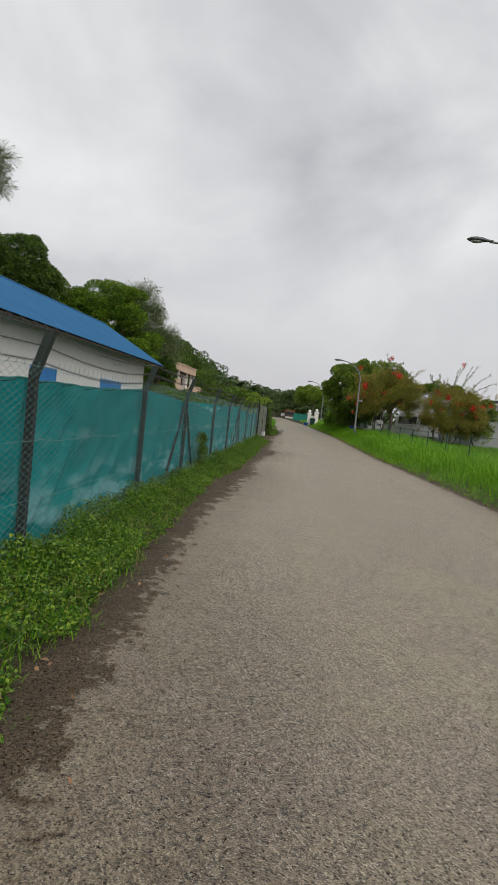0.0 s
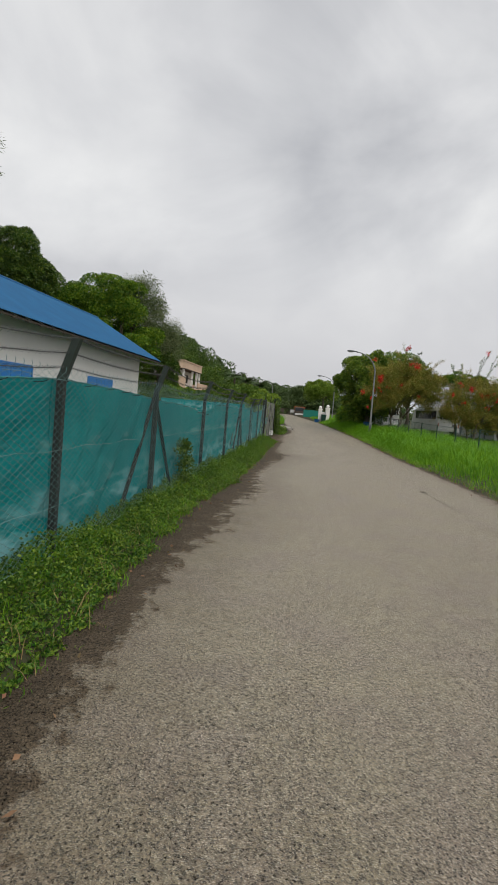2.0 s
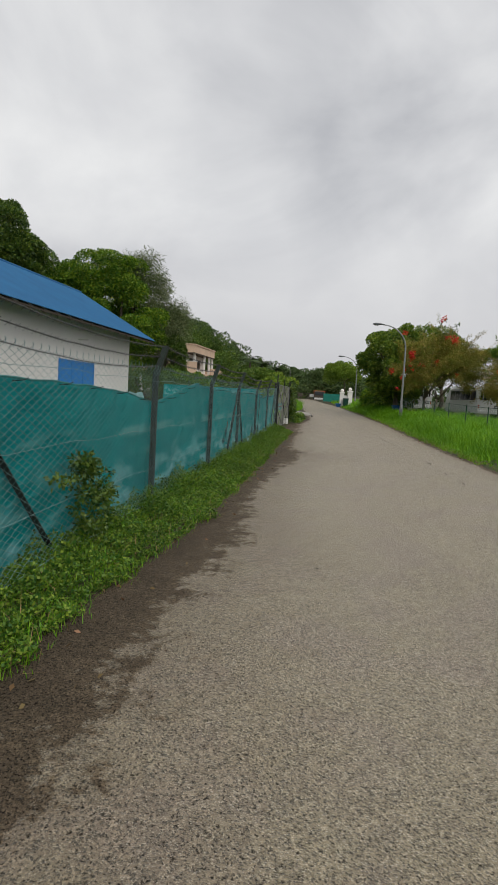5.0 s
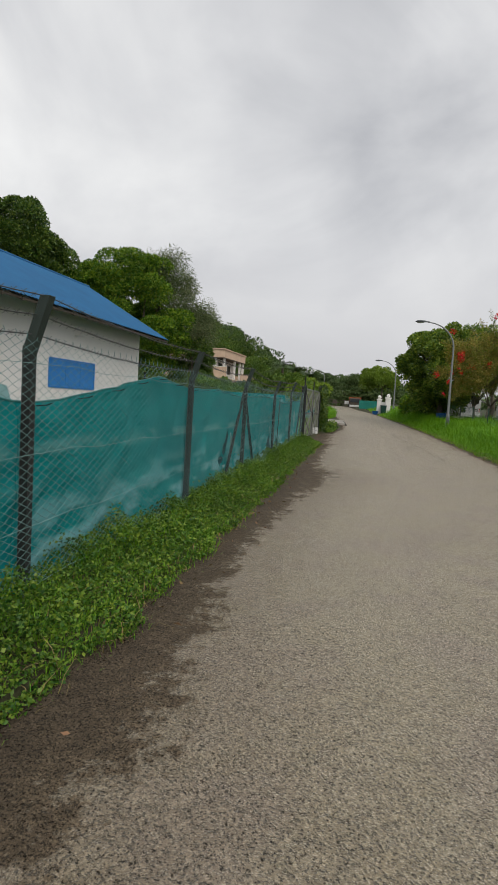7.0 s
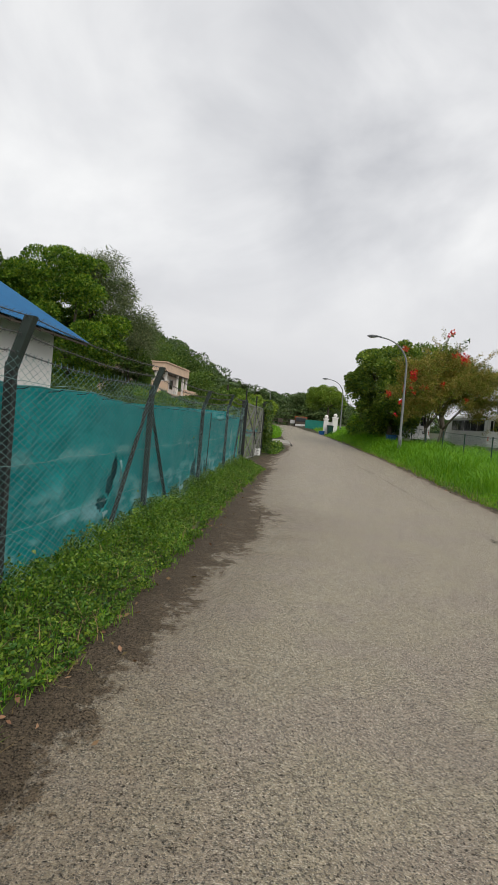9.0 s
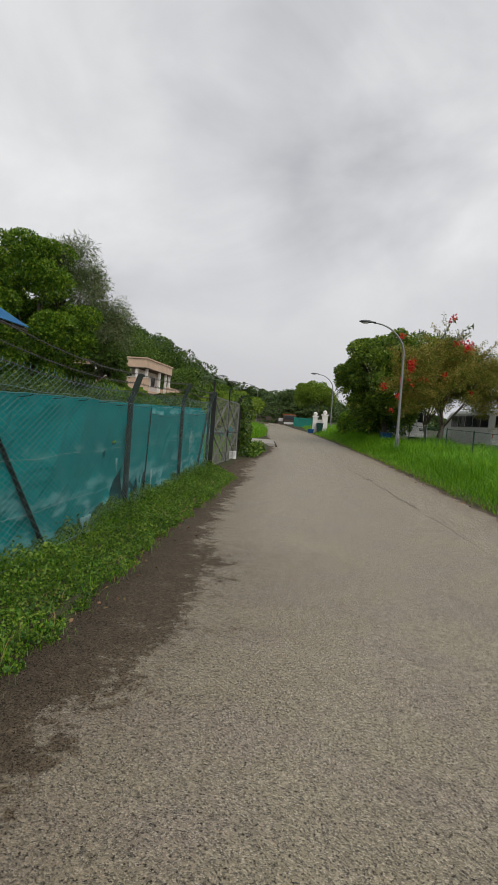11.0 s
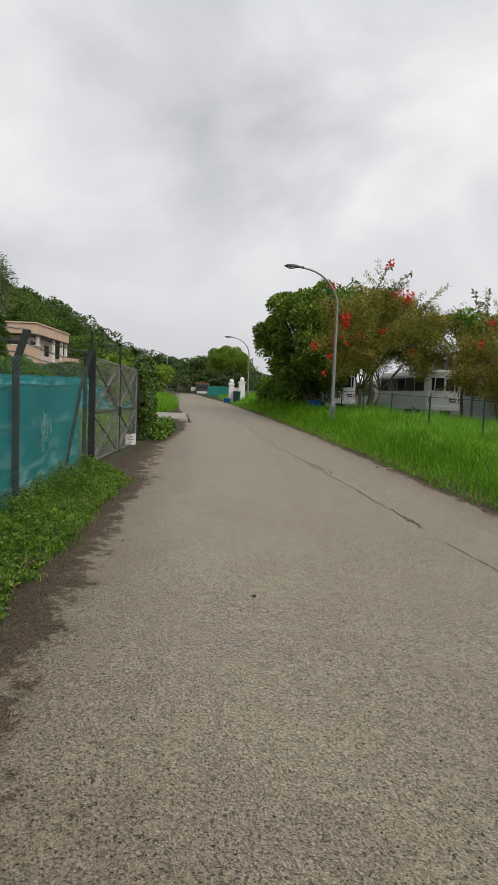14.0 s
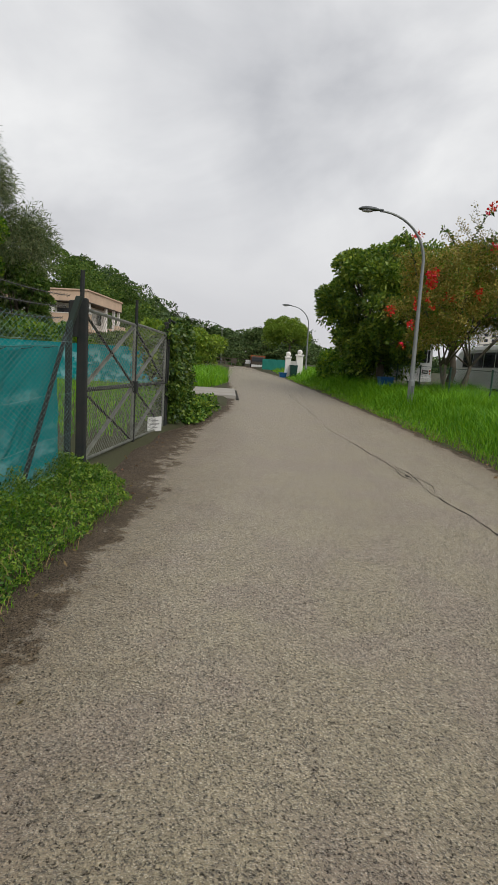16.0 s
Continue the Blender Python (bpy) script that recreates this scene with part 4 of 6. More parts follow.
    b = thing("sign_board", (0.62, 34.55, zg + 0.08), "small white board with faded lettering, leaning on the gate", "sign", rz=-125)
    part("board", Shape().box(-0.21, 0.21, -0.015, 0.0, 0.0, 0.3, 0.006), SIGN, b)
    for zz, w in ((0.22, 0.10), (0.15, 0.13), (0.08, 0.08)):
        part("lettering", Shape().box(-w, w, 0.0, 0.004, zz - 0.013, zz + 0.013), SIGNMARK, b)


build_gate()


# ---------------------------------------------------------------- white house with blue roof
def build_house():
    h = thing("house", (-6.7, 33.8, 0.1), "single-storey white rendered house with blue metal roof", "house", rz=-7.5)
    # local frame: y runs along the eave away from the start, x across towards the road
    L, W = 20.0, 9.0
    s = Shape()
    # walls with window openings in the road side (x = -1.1)
    wx, t = -1.12, 0.2
    wins = [(-7.6, -4.65), (-14.6, -12.4)]
    z0, z1, top = 1.55, 2.62, 4.45
    edges = [-L]
    for a, b in sorted(wins):
        edges += [a, b]
    edges.append(-0.85)
    for k in range(len(edges) - 1):
        a, b = edges[k], edges[k + 1]
        if (a, b) in wins:
            part("wall", Shape().box(wx - t, wx, a, b, -0.2, z0), WALL, h)
            part("wall", Shape().box(wx - t, wx, a, b, z1, top), WALL, h)
        else:
            part("wall", Shape().box(wx - t, wx, a, b, -0.2, top), WALL, h)
    part("wall", Shape().box(-W + 1.1, wx - t - 0.002, -0.85 - t, -0.85, -0.2, top - 0.002), WALL, h)
    # gable triangle
    xm = -W / 2
    s.add([(wx, -0.85, top), (-W + 1.12, -0.85, top), (xm, -0.85, 6.1), (wx, -1.05, top), (-W + 1.12, -1.05, top), (xm, -1.05, 6.1)], [(0, 1, 2), (5, 4, 3), (0, 2, 5, 3), (2, 1, 4, 5)])
    part("wall", Shape().box(-W + 1.1, wx - t - 0.002, -L, -L + t, -0.2, top), WALL, h)
    part("wall", Shape().box(-W + 0.9, -W + 1.098, -L, -0.85, -0.2, top), WALL, h)
    part("gable", s, WALL, h)
    # corrugated roof slopes
    for side in (0, 1):
        r = Shape()
        n = int((L + 0.6) / 0.085)
        for i in range(n + 1):
            y = -L - 0.6 + (L + 0.6) * i / n
            c = 0.018 * (1 if i % 2 else -1)
            ex, rx = (0.0, xm) if side == 0 else (-W, xm)
            r.v += [(ex, y, 4.2 + c), (rx, y, 6.72 + c)]
        r.f = [(2 * i, 2 * i + 2, 2 * i + 3, 2 * i + 1) for i in range(n)]
        ob = part("roof_slope", r, ROOF, h, "corrugated blue metal roof")
        sol = ob.modifiers.new("thickness", "SOLIDIFY")
        sol.thickness = 0.012
    part("ridge_cap", Shape().tube([(xm, -L - 0.6, 6.72), (xm, 0, 6.72)], 0.07, 8), ROOF, h)
    # rafters and wall plate under the overhang
    for i in range(24):
        y = -0.15 - i * 0.85
        part("rafter", Shape().add([(-0.05, y, 4.02), (-0.05, y + 0.06, 4.02), (-1.6, y + 0.06, 4.88), (-1.6, y, 4.88), (-0.05, y, 4.14), (-0.05, y + 0.06, 4.14), (-1.6, y + 0.06, 5.0), (-1.6, y, 5.0)], [(0, 1, 2, 3), (7, 6, 5, 4), (0, 4, 5, 1), (2, 6, 7, 3), (1, 5, 6, 2), (0, 3, 7, 4)]), TIMBER, h)
    # thin dark strip added under the sheet edge in place of the eave's shade
    part("fascia", Shape().box(-0.10, -0.07, -L - 0.4, -0.05, 4.07, 4.14), TIMBER, h)
    for a, b in wins:
        w = part("window", Shape().box(wx - 0.03, wx + 0.03, a, a + 0.06, z0, z1).box(wx - 0.03, wx + 0.03, b - 0.06, b, z0, z1).box(wx - 0.03, wx + 0.03, a + 0.06, b - 0.06, z1 - 0.06, z1).box(wx - 0.03, wx + 0.03, a + 0.06, b - 0.06, z0, z0 + 0.06), SHUTTER, h)
        k = 4 if b - a > 3 else 3
        for i in range(k):
            ya, yb = a + 0.06 + (b - a - 0.12) * i / k + 0.008, a + 0.06 + (b - a - 0.12) * (i + 1) / k - 0.008
            part("shutter", Shape().box(wx - 0.02, wx + 0.012, ya, yb, z0 + 0.065, z1 - 0.065, 0.004), SHUTTER, w, "blue painted shutter leaf")
            part("shutter_rail", Shape().box(wx + 0.0125, wx + 0.026, ya + 0.02, yb - 0.02, z1 - 0.32, z1 - 0.25, 0.003), SHUTTER, w)
    part("lamp_bracket", Shape().box(wx + 0.002, wx + 0.5, -6.1, -6.0, 3.52, 3.58), WALL, h)


build_house()


# ---------------------------------------------------------------- cream two-storey house
def build_villa():
    v = thing("villa", (-13.1, 82.0, 1.5), "weathered two-storey cream house with flat roof and open porch", "house", rz=-8)

    def bx(name, mat, *a, par=None, lab=""):
        return part(name, Shape().box(*a), mat, par or v, lab)
    # local x runs back from the road, y along the porch side
    bx("ground_storey", PALE, -9.0, -0.8, 0.8, 14.5, -1.0, 2.9, 0.02)
    bx("floor_slab", CREAM, -9.6, 0.5, -0.2, 15.2, 2.9, 3.2, 0.02)
    bx("upper_storey", WALL, -9.0, -1.7, 1.5, 10.4, 3.2, 6.1)
    bx("roof_slab", CREAM, -9.8, 0.0, 0.0, 10.8, 6.1, 7.22, 0.04)
    bx("roof_coping", CREAM, -9.9, 0.12, -0.12, 10.92, 7.22, 7.36, 0.03)
    bx("drip_edge", TIMBER, -9.85, 0.06, -0.06, 10.86, 6.02, 6.1)
    bx("balcony_parapet", CREAM, -9.6, 0.5, -0.2, -0.02, 3.2, 4.75, 0.02)
    bx("parapet_coping", PALE, -9.65, 0.55, -0.25, 0.03, 4.75, 4.85)
    bx("terrace_parapet", CREAM, 0.3, 0.5, 7.4, 15.2, 3.2, 4.25, 0.02)
    bx("terrace_parapet", CREAM, -5.0, 0.29, 15.0, 15.2, 3.2, 4.25, 0.02)
    for x, y in ((-1.5, 0.15), (-0.45, 0.9), (-0.45, 5.9), (-0.45, 8.6), (-0.45, 10.3), (-4.2, 0.15), (-7.0, 0.15)):
        bx("column", WALL, x, x + 0.3, y, y + 0.3, 3.2, 6.02)
    for y0, y1, z0, z1 in ((2.6, 4.6, 3.2, 5.5), (6.9, 8.0, 4.1, 5.4)):
        w = bx("window", DARKGLASS, -1.74, -1.66, y0, y1, z0, z1)
        part("window_frame", Shape().box(-1.70, -1.62, y0 - 0.08, y0, z0, z1 + 0.08).box(-1.70, -1.62, y1, y1 + 0.08, z0, z1 + 0.08).box(-1.69, -1.63, (y0 + y1) / 2 - 0.04, (y0 + y1) / 2 + 0.04, z0, z1), TIMBER, w)
    for x0, x1 in ((-4.0, -2.6), (-7.2, -5.4)):
        w = bx("window", DARKGLASS, x0, x1, 1.46, 1.54, 4.0, 5.4)
        part("window_frame", Shape().box(x0 - 0.08, x0, 1.42, 1.5, 3.95, 5.48).box(x1, x1 + 0.08, 1.42, 1.5, 3.95, 5.48).box(x0, x1, 1.43, 1.49, 5.4, 5.48), TIMBER, w)
    for y0, y1 in ((2.4, 4.0), (6.6, 8.2), (10.8, 12.4)):
        bx("window", DARKGLASS, -0.84, -0.76, y0, y1, 0.6, 2.0)


build_villa()


# ---------------------------------------------------------------- street lamps
def build_lamp(base, head, name="street_lamp"):
    t = thing(name, base, "tall galvanised street lamp with curved arm", "street lamp", "street lamps along the road")
    hx, hy, hz = head[0] - base[0], head[1] - base[1], head[2] - base[2]
    pts, rad = [], []
    bend = hz - 1.55
    for i in range(7):
        z = -0.3 + (bend + 0.3) * i / 6
        pts.append((hx * 0.02 * i / 6, 0, z))
        rad.append(0.085 - 0.035 * i / 6)
    for i in range(1, 13):
        a = math.pi / 2 * i / 12
        pts.append((hx * 0.02 + (hx * 0.88) * (1 - math.cos(a)) ** 1.0, hy * i / 12, bend + 1.5 * math.sin(a)))
        rad.append(0.05 - 0.018 * i / 12)
    part("pole", Shape().tube(pts, rad, 10), LAMPGREY, t, smooth=True)
    part("base_sleeve", Shape().tube([(0, 0, -0.3), (0, 0, 0.9), (0, 0, 0.95)], [0.105, 0.105, 0.088], 10), LAMPGREY, t)
    part("door_plate", Shape().box(-0.04, 0.04, -0.112, -0.103, 0.45, 0.75), LAMPHEAD, t)
    e = Vector(pts[-1])
    sg = -1 if hx < 0 else 1
    s = Shape()
    prof = ((-0.1, 0.045, 0.04), (0.05, 0.06, 0.05), (0.2, 0.11, 0.085), (0.42, 0.145, 0.10), (0.6, 0.12, 0.075), (0.7, 0.05, 0.03))
    n = 12
    for x, w, hh in prof:
        for i in range(n):
            a = 2 * math.pi * i / n
            zz = math.sin(a) * hh
            s.v.append((e.x + sg * x, e.y + math.cos(a) * w, e.z + 0.02 + (zz if zz > 0 else zz * 0.45)))
    for j in range(len(prof) - 1):
        for i in range(n):
            s.f.append((j * n + i, j * n + (i + 1) % n, (j + 1) * n + (i + 1) % n, (j + 1) * n + i))
    s.f += [tuple(range(n)), tuple(range(len(s.v) - 1, len(s.v) - 1 - n, -1))]
    hd = part("lamp_head", s, LAMPHEAD, t, smooth=True)
    part("lens", Shape().ball((e.x + sg * 0.42, e.y, e.z - 0.022), 0.17, 12, 6, (1.15, 0.62, 0.28)), LENS, hd, "clear lamp lens", smooth=True)
    return t


build_lamp((8.55, 13.9, 0.25), (6.35, 14.0, 7.7))
build_lamp((8.33, 41.4, G(41.4) + 0.25), (6.5, 41.3, 6.95))
build_lamp((8.75, 68.2, G(68) + 0.05), (6.9, 68.0, 7.0))
build_lamp((1.2, 104, 1.9), (-1.0, 104, 8.2))


# ---------------------------------------------------------------- right-hand mesh fence
def build_right_fence():
    xs = lambda y: 9.75 + 0.012 * (y - 30)
    f = thing("green_mesh_fence", (xs(30), 30, 0.45), "low green-coated chain-link fence in long grass", "fence")
    o = Vector(f.location)
    ys = np.arange(12, 61, 3.0)
    zz = lambda y: ground_z(xs(y), y)
    for y in ys:
        part("post", Shape().tube([Vector((xs(y), y, zz(y) - 0.1)) - o, Vector((xs(y), y, zz(y) + 1.32)) - o], 0.028, 8), GREENPOST, f)
    part("top_rail", Shape().tube([Vector((xs(y), y, zz(y) + 1.27)) - o for y in ys], 0.01, 6), GREENPOST, f)
    for y0, y1 in zip(ys[:-1], ys[1:]):
        s = Shape()
        m = int(3.0 / 0.06)
        for i in range(m):
            prev = None
            for j in range(26):
                y = y0 + 3.0 * (i + 0.5) / m + (0.031 if (i + j) % 2 else -0.031)
                p = Vector((xs(y) - 0.035, y, zz(y) + 0.05 + 1.22 * j / 25)) - o
                if prev is not None:
                    k0 = len(s.v)
                    a = Vector((0, 0.0019, 0))
                    w = Vector((-0.0019, 0, 0))
                    s.v += [tuple(prev - a), tuple(prev + a), tuple(prev + w), tuple(p - a), tuple(p + a), tuple(p + w)]
                    s.f += [(k0, k0 + 1, k0 + 4, k0 + 3), (k0 + 1, k0 + 2, k0 + 5, k0 + 4), (k0 + 2, k0, k0 + 3, k0 + 5)]
                prev = p
        part("wire_mesh", s, MESHGREEN, f)


build_right_fence()


# ---------------------------------------------------------------- minibus
def build_bus(at, rz, name="minibus", label="white minibus parked with its rear to the road"):
    b = thing(name, at, label, "bus", rz=rz)
    L, W, H = 6.6, 2.05, 2.55
    s = Shape()
    # body: rounded section swept along its length; y forward
    def sec(y, k, z0, z1):
        w = W / 2 * k
        return [(-w, y, z0), (-w, y, z0 + 0.9), (-w * 0.985, y, z1 - 0.25), (-w * 0.88, y, z1 - 0.06), (-w * 0.6, y, z1), (w * 0.6, y, z1), (w * 0.88, y, z1 - 0.06), (w * 0.985, y, z1 - 0.25), (w, y, z0 + 0.9), (w, y, z0)]
    rings = [sec(0.0, 0.95, 0.48, H - 0.1), sec(0.07, 1, 0.42, H), sec(L * 0.78, 1, 0.42, H), sec(L * 0.88, 0.99, 0.42, H - 0.12), sec(L * 0.97, 0.97, 0.42, 1.55), sec(L, 0.9, 0.5, 1.2)]
    n = 10
    for r in rings:
        s.v += r
    for j in range(len(rings) - 1):
        for i in range(n):
            s.f.append((j * n + i, (j + 1) * n + i, (j + 1) * n + (i + 1) % n, j * n + (i + 1) % n))
    s.f += [tuple(range(n)), tuple(range(len(s.v) - 1, len(s.v) - 1 - n, -1))]
    body = part("body", s, BUSWHITE, b)
    # rear windows either side of the door split, and side windows
    for x0, x1 in ((-0.78, -0.62), (-0.56, -0.06), (0.06, 0.56), (0.62, 0.78)):
        part("rear_window", Shape().box(x0, x1, -0.012, 0.03, 1.45, 2.12, 0.01), DARKGLASS, body)
    for sx in (-1, 1):
        for k in range(5):
            y0 = 0.35 + k * 1.0
            part("side_window", Shape().box(sx * W / 2 * 0.995 - 0.012, sx * W / 2 * 0.995 + 0.012, y0, y0 + 0.94, 1.42, 2.15, 0.01), DARKGLASS, body)
        for zz, m in ((1.02, REDPAINT), (0.88, ORANGE)):
            part("tail_light", Shape().ball((sx * 0.88, 0.0, zz), 0.06, 10, 6, (1, 0.4, 1)), m, body)
        for y in (1.25, 5.2):
            wh = part("wheel", Shape().tube([(sx * (W / 2 - 0.2), y, 0.36), (sx * (W / 2 - 0.02), y, 0.36)], 0.36, 18), RUBBER, b)
            part("rim", Shape().tube([(sx * (W / 2 - 0.018), y, 0.36), (sx * (W / 2 + 0.004), y, 0.36)], 0.2, 14), LAMPGREY, wh)
    part("door_split", Shape().box(-0.006, 0.006, -0.006, 0.02, 0.7, 2.3), SIGNMARK, body)
    part("rear_bumper", Shape().box(-0.98, 0.98, -0.1, 0.0, 0.42, 0.66, 0.03), BUSWHITE, b)
    pl = part("number_plate", Shape().box(0.3, 0.72, -0.018, 0.0, 0.86, 1.04), RUBBER, body)
    part("plate_mark", Shape().box(0.34, 0.68, -0.024, -0.0185, 0.92, 0.98), SIGN, pl)
    part("door_handle", Shape().box(0.05, 0.14, -0.03, 0.0, 1.14, 1.2, 0.005), RUBBER, body)
    part("roof_rack", Shape().tube([(-0.7, 0.6, H + 0.05), (-0.7, 4.6, H + 0.05)], 0.02, 6).tube([(0.7, 0.6, H + 0.05), (0.7, 4.6, H + 0.05)], 0.02, 6), LAMPGREY, b)
    return b


BUS_Z = ground_z(16, 48)
build_bus((16.0, 46.3, BUS_Z), 4)
build_bus((12.4, 52.0, ground_z(12.4, 52)), 24, label="white minibus parked behind the trees")


# ---------------------------------------------------------------- shed behind the mesh fence
def build_shed():
    z = ground_z(20, 46)
    s = thing("shed", (18.8, 44.5, z), "long grey shed with white sheet roof", "building", rz=-4)
    part("wall", Shape().box(0.5, 14, 0.3, 11, -0.2, 3.9), SHEDGREY, s)
    r = Shape()
    for i in range(70):
        y = -0.3 + 12 * i / 69
        c = 0.02 * (i % 2)
        r.v += [(-0.4, y, 4.0 + c), (14.4, y, 5.9 + c)]
    r.f = [(2 * i, 2 * i + 1, 2 * i + 3, 2 * i + 2) for i in range(69)]
    ob = part("roof", r, BUSWHITE, s)
    ob.modifiers.new("thickness", "SOLIDIFY").thickness = 0.06
    for k in range(4):
        part("post", Shape().box(-0.3, -0.18, 0.4 + 3.3 * k, 0.52 + 3.3 * k, -0.2, 3.95), LAMPGREY, s)
    part("gutter", Shape().box(-0.5, -0.36, -0.3, 11.7, 3.82, 3.96, 0.02), LAMPHEAD, s)
    for k in range(3):
        part("window", Shape().box(0.46, 0.498, 1.4 + 3.2 * k, 2.8 + 3.2 * k, 1.4, 2.6), DARKGLASS, s)


build_shed()


# ---------------------------------------------------------------- far end: gate pillars, hoarding, truck, signs
def build_far():
    for x, y, hgt, w in ((6.9, 65.6, 1.75, 0.42), (7.75, 65.2, 1.95, 0.5)):
        z = G(y) + 0.03
        p = thing("gate_pillar", (x, y, z), "white rendered gate pillar with ball finial", "gate pillar", "pillars at the entrance")
        part("shaft", Shape().box(-w / 2, w / 2, -w / 2, w / 2, -0.2, hgt - 0.22, 0.02), WALL, p)
        part("cap", Shape().box(-w / 2 - 0.06, w / 2 + 0.06, -w / 2 - 0.06, w / 2 + 0.06, hgt - 0.22, hgt - 0.1, 0.02), WALL, p)
        part("ball", Shape().ball((0, 0, hgt + 0.08), 0.2, 14, 9), WALL, p, smooth=True)
    z = G(65.5)
    t = part("entrance_wall", Shape().box(7.0, 7.6, 65.9, 66.1, z + 0.75, z + 1.35, 0.01).box(7.0, 7.1, 65.95, 66.05, z - 0.2, z + 0.75).box(7.5, 7.6, 65.95, 66.05, z - 0.2, z + 0.75), WALL)
    tagged(t, "white letter-box wall between the gate pillars", "wall")
    for x, y, m, lab, hh in ((7.3, 65.0, BINGREEN, "dark green wheeled rubbish bin by the gate", 0.95), (6.5, 65.2, BLUEPLASTIC, "blue plastic tub beside the gate pillar", 0.32), (9.2, 47.2, BLUEPLASTIC, "blue plastic bin among the trees", 0.65)):
        b = thing("rubbish_bin", (x, y, ground_z(x, y) + 0.02 if x > 8 else G(y) + 0.03), lab, "bin")
        part("tub", Shape().add([(a * 0.22, c * 0.22, 0) for a, c in ((-1, -1), (1, -1), (1, 1), (-1, 1))] + [(a * 0.29, c * 0.29, hh) for a, c in ((-1, -1), (1, -1), (1, 1), (-1, 1))], [(3, 2, 1, 0), (4, 5, 6, 7), (0, 1, 5, 4), (1, 2, 6, 5), (2, 3, 7, 6), (3, 0, 4, 7)]), m, b)
        part("lid", Shape().box(-0.31, 0.31, -0.31, 0.31, hh, hh + 0.06, 0.02), m, b)
    # teal hoarding
    h = thing("hoarding", (5.6, 76.0, G(76)), "teal corrugated sheet hoarding", "hoarding", rz=-4)
    for i in range(6):
        s = Shape()
        for k in range(9):
            x = i * 0.46 + 0.45 * k / 8
            s.v += [(x, 0.02 * (k % 2), 0.25), (x, 0.02 * (k % 2), 1.28)]
        s.f = [(2 * k, 2 * k + 2, 2 * k + 3, 2 * k + 1) for k in range(8)]
        part("sheet", s, TEALSHEET, h).modifiers.new("thickness", "SOLIDIFY").thickness = 0.01
    for i in range(4):
        part("post", Shape().box(i * 0.92 - 0.03, i * 0.92 + 0.03, 0.04, 0.1, -0.2, 1.3), GREENPOST, h)
    # truck
    t = thing("lorry", (6.3, 96.5, G(95) - 0.35), "dark lorry with dull orange cover parked at the bend", "lorry", rz=177)
    part("cab", Shape().box(-0.85, 0.85, 3.2, 4.6, 0.4, 1.65, 0.1), TIMBER, t)
    part("windscreen", Shape().box(-0.7, 0.7, 4.6, 4.63, 1.0, 1.5), DARKGLASS, t)
    part("bumper", Shape().box(-0.8, 0.8, 4.6, 4.68, 0.3, 0.6, 0.02), SIGN, t)
    part("cargo_bed", Shape().box(-0.95, 0.95, -0.5, 3.0, 0.5, 1.6, 0.04), TARP, t)
    part("canopy", Shape().box(-0.97, 0.97, -0.5, 3.0, 1.62, 1.80, 0.05), TARP, t)
    for sx in (-0.85, 0.85):
        for y in (0.3, 3.9):
            part("wheel", Shape().tube([(sx - 0.12, y, 0.3), (sx + 0.12, y, 0.3)], 0.42, 14), RUBBER, t)
    for x, y, w, hh, m, lab in ((3.0, 93.0, 0.7, 0.5, TIMBER, "small brown notice board on posts"), (4.9, 93.5, 0.7, 0.5, SIGN, "white notice board on posts"), (-0.9, 90.6, 0.5, 1.2, SIGN, "white sign post at the junction")):
        s = thing("notice_board", (x, y, G(y)), lab, "sign")
        part("panel", Shape().box(-w / 2, w / 2, -0.03, 0.0, 0.35, 0.35 + hh, 0.01), m, s)
        for sx in (-1, 1):
            part("leg", Shape().tube([(sx * w * 0.4, 0.03, -0.2), (sx * w * 0.4, 0.03, 0.4 + hh)], 0.03, 6), LAMPGREY, s)
    g = thing("low_railing", (-8, 95.4, G(95)), "dark timber railing beside the side road", "railing")
    for i in range(11):
        part("post", Shape().box(i * 1.4 - 0.06, i * 1.4 + 0.06, -0.06, 0.06, -0.2, 1.0, 0.01), TIMBER, g)
    for zz in (0.5, 0.9):
        part("rail", Shape().box(0, 14, -0.03, 0.03, zz - 0.05, zz + 0.05), TIMBER, g)
    # distant flats over the shed roof
    a = thing("apartment_block", (150, 330, 10), "distant pale apartment block", "building", rz=-20)
    part("wall", Shape().box(0, 60, 0, 14, -20, 22), PALE, a)
    for i in range(14):
        for k in range(6):
            part("window", Shape().box(2 + i * 4.1, 4 + i * 4.1, -0.06, -0.02, 3 + k * 3.1, 4.6 + k * 3.1), DARKGLASS, a)
    # driveway slab on the left, a kerb along its road side
    s = sloped_slab(0.7, 2.45, 43.8, 47.6, 0.115)
    tagged(part("driveway_slab", s, CONCRETE), "pale concrete driveway slab", "pavement", kind="structure")
    s = sloped_slab(2.45, 2.56, 43.2, 47.8, 0.03)
    tagged(part("drain_kerb", s, CRACK), "dark drain edge along the driveway slab", "kerb", kind="structure")
    # inner netting fence deep in the yard
    n = Shape()
    for i in range(41):
        x = -9 + 9.4 * i / 40
        for zz in (0.5, 1.2, 2.0):
            n.v.append((x, 46 + 0.06 * math.sin(x * 3 + zz), G(46) + zz - 0.3))
    n.f = [(3 * i + k, 3 * i + 3 + k, 3 * i + 4 + k, 3 * i + 1 + k) for i in range(40) for k in (0, 1)]
    ob = part("yard_net", n, NET)
    ob.data.uv_layers.new(name="cloth")
    ob.modifiers.new("thickness", "SOLIDIFY").thickness = 0.004
    tagged(ob, "teal netting fence deep inside the yard", "shade net")
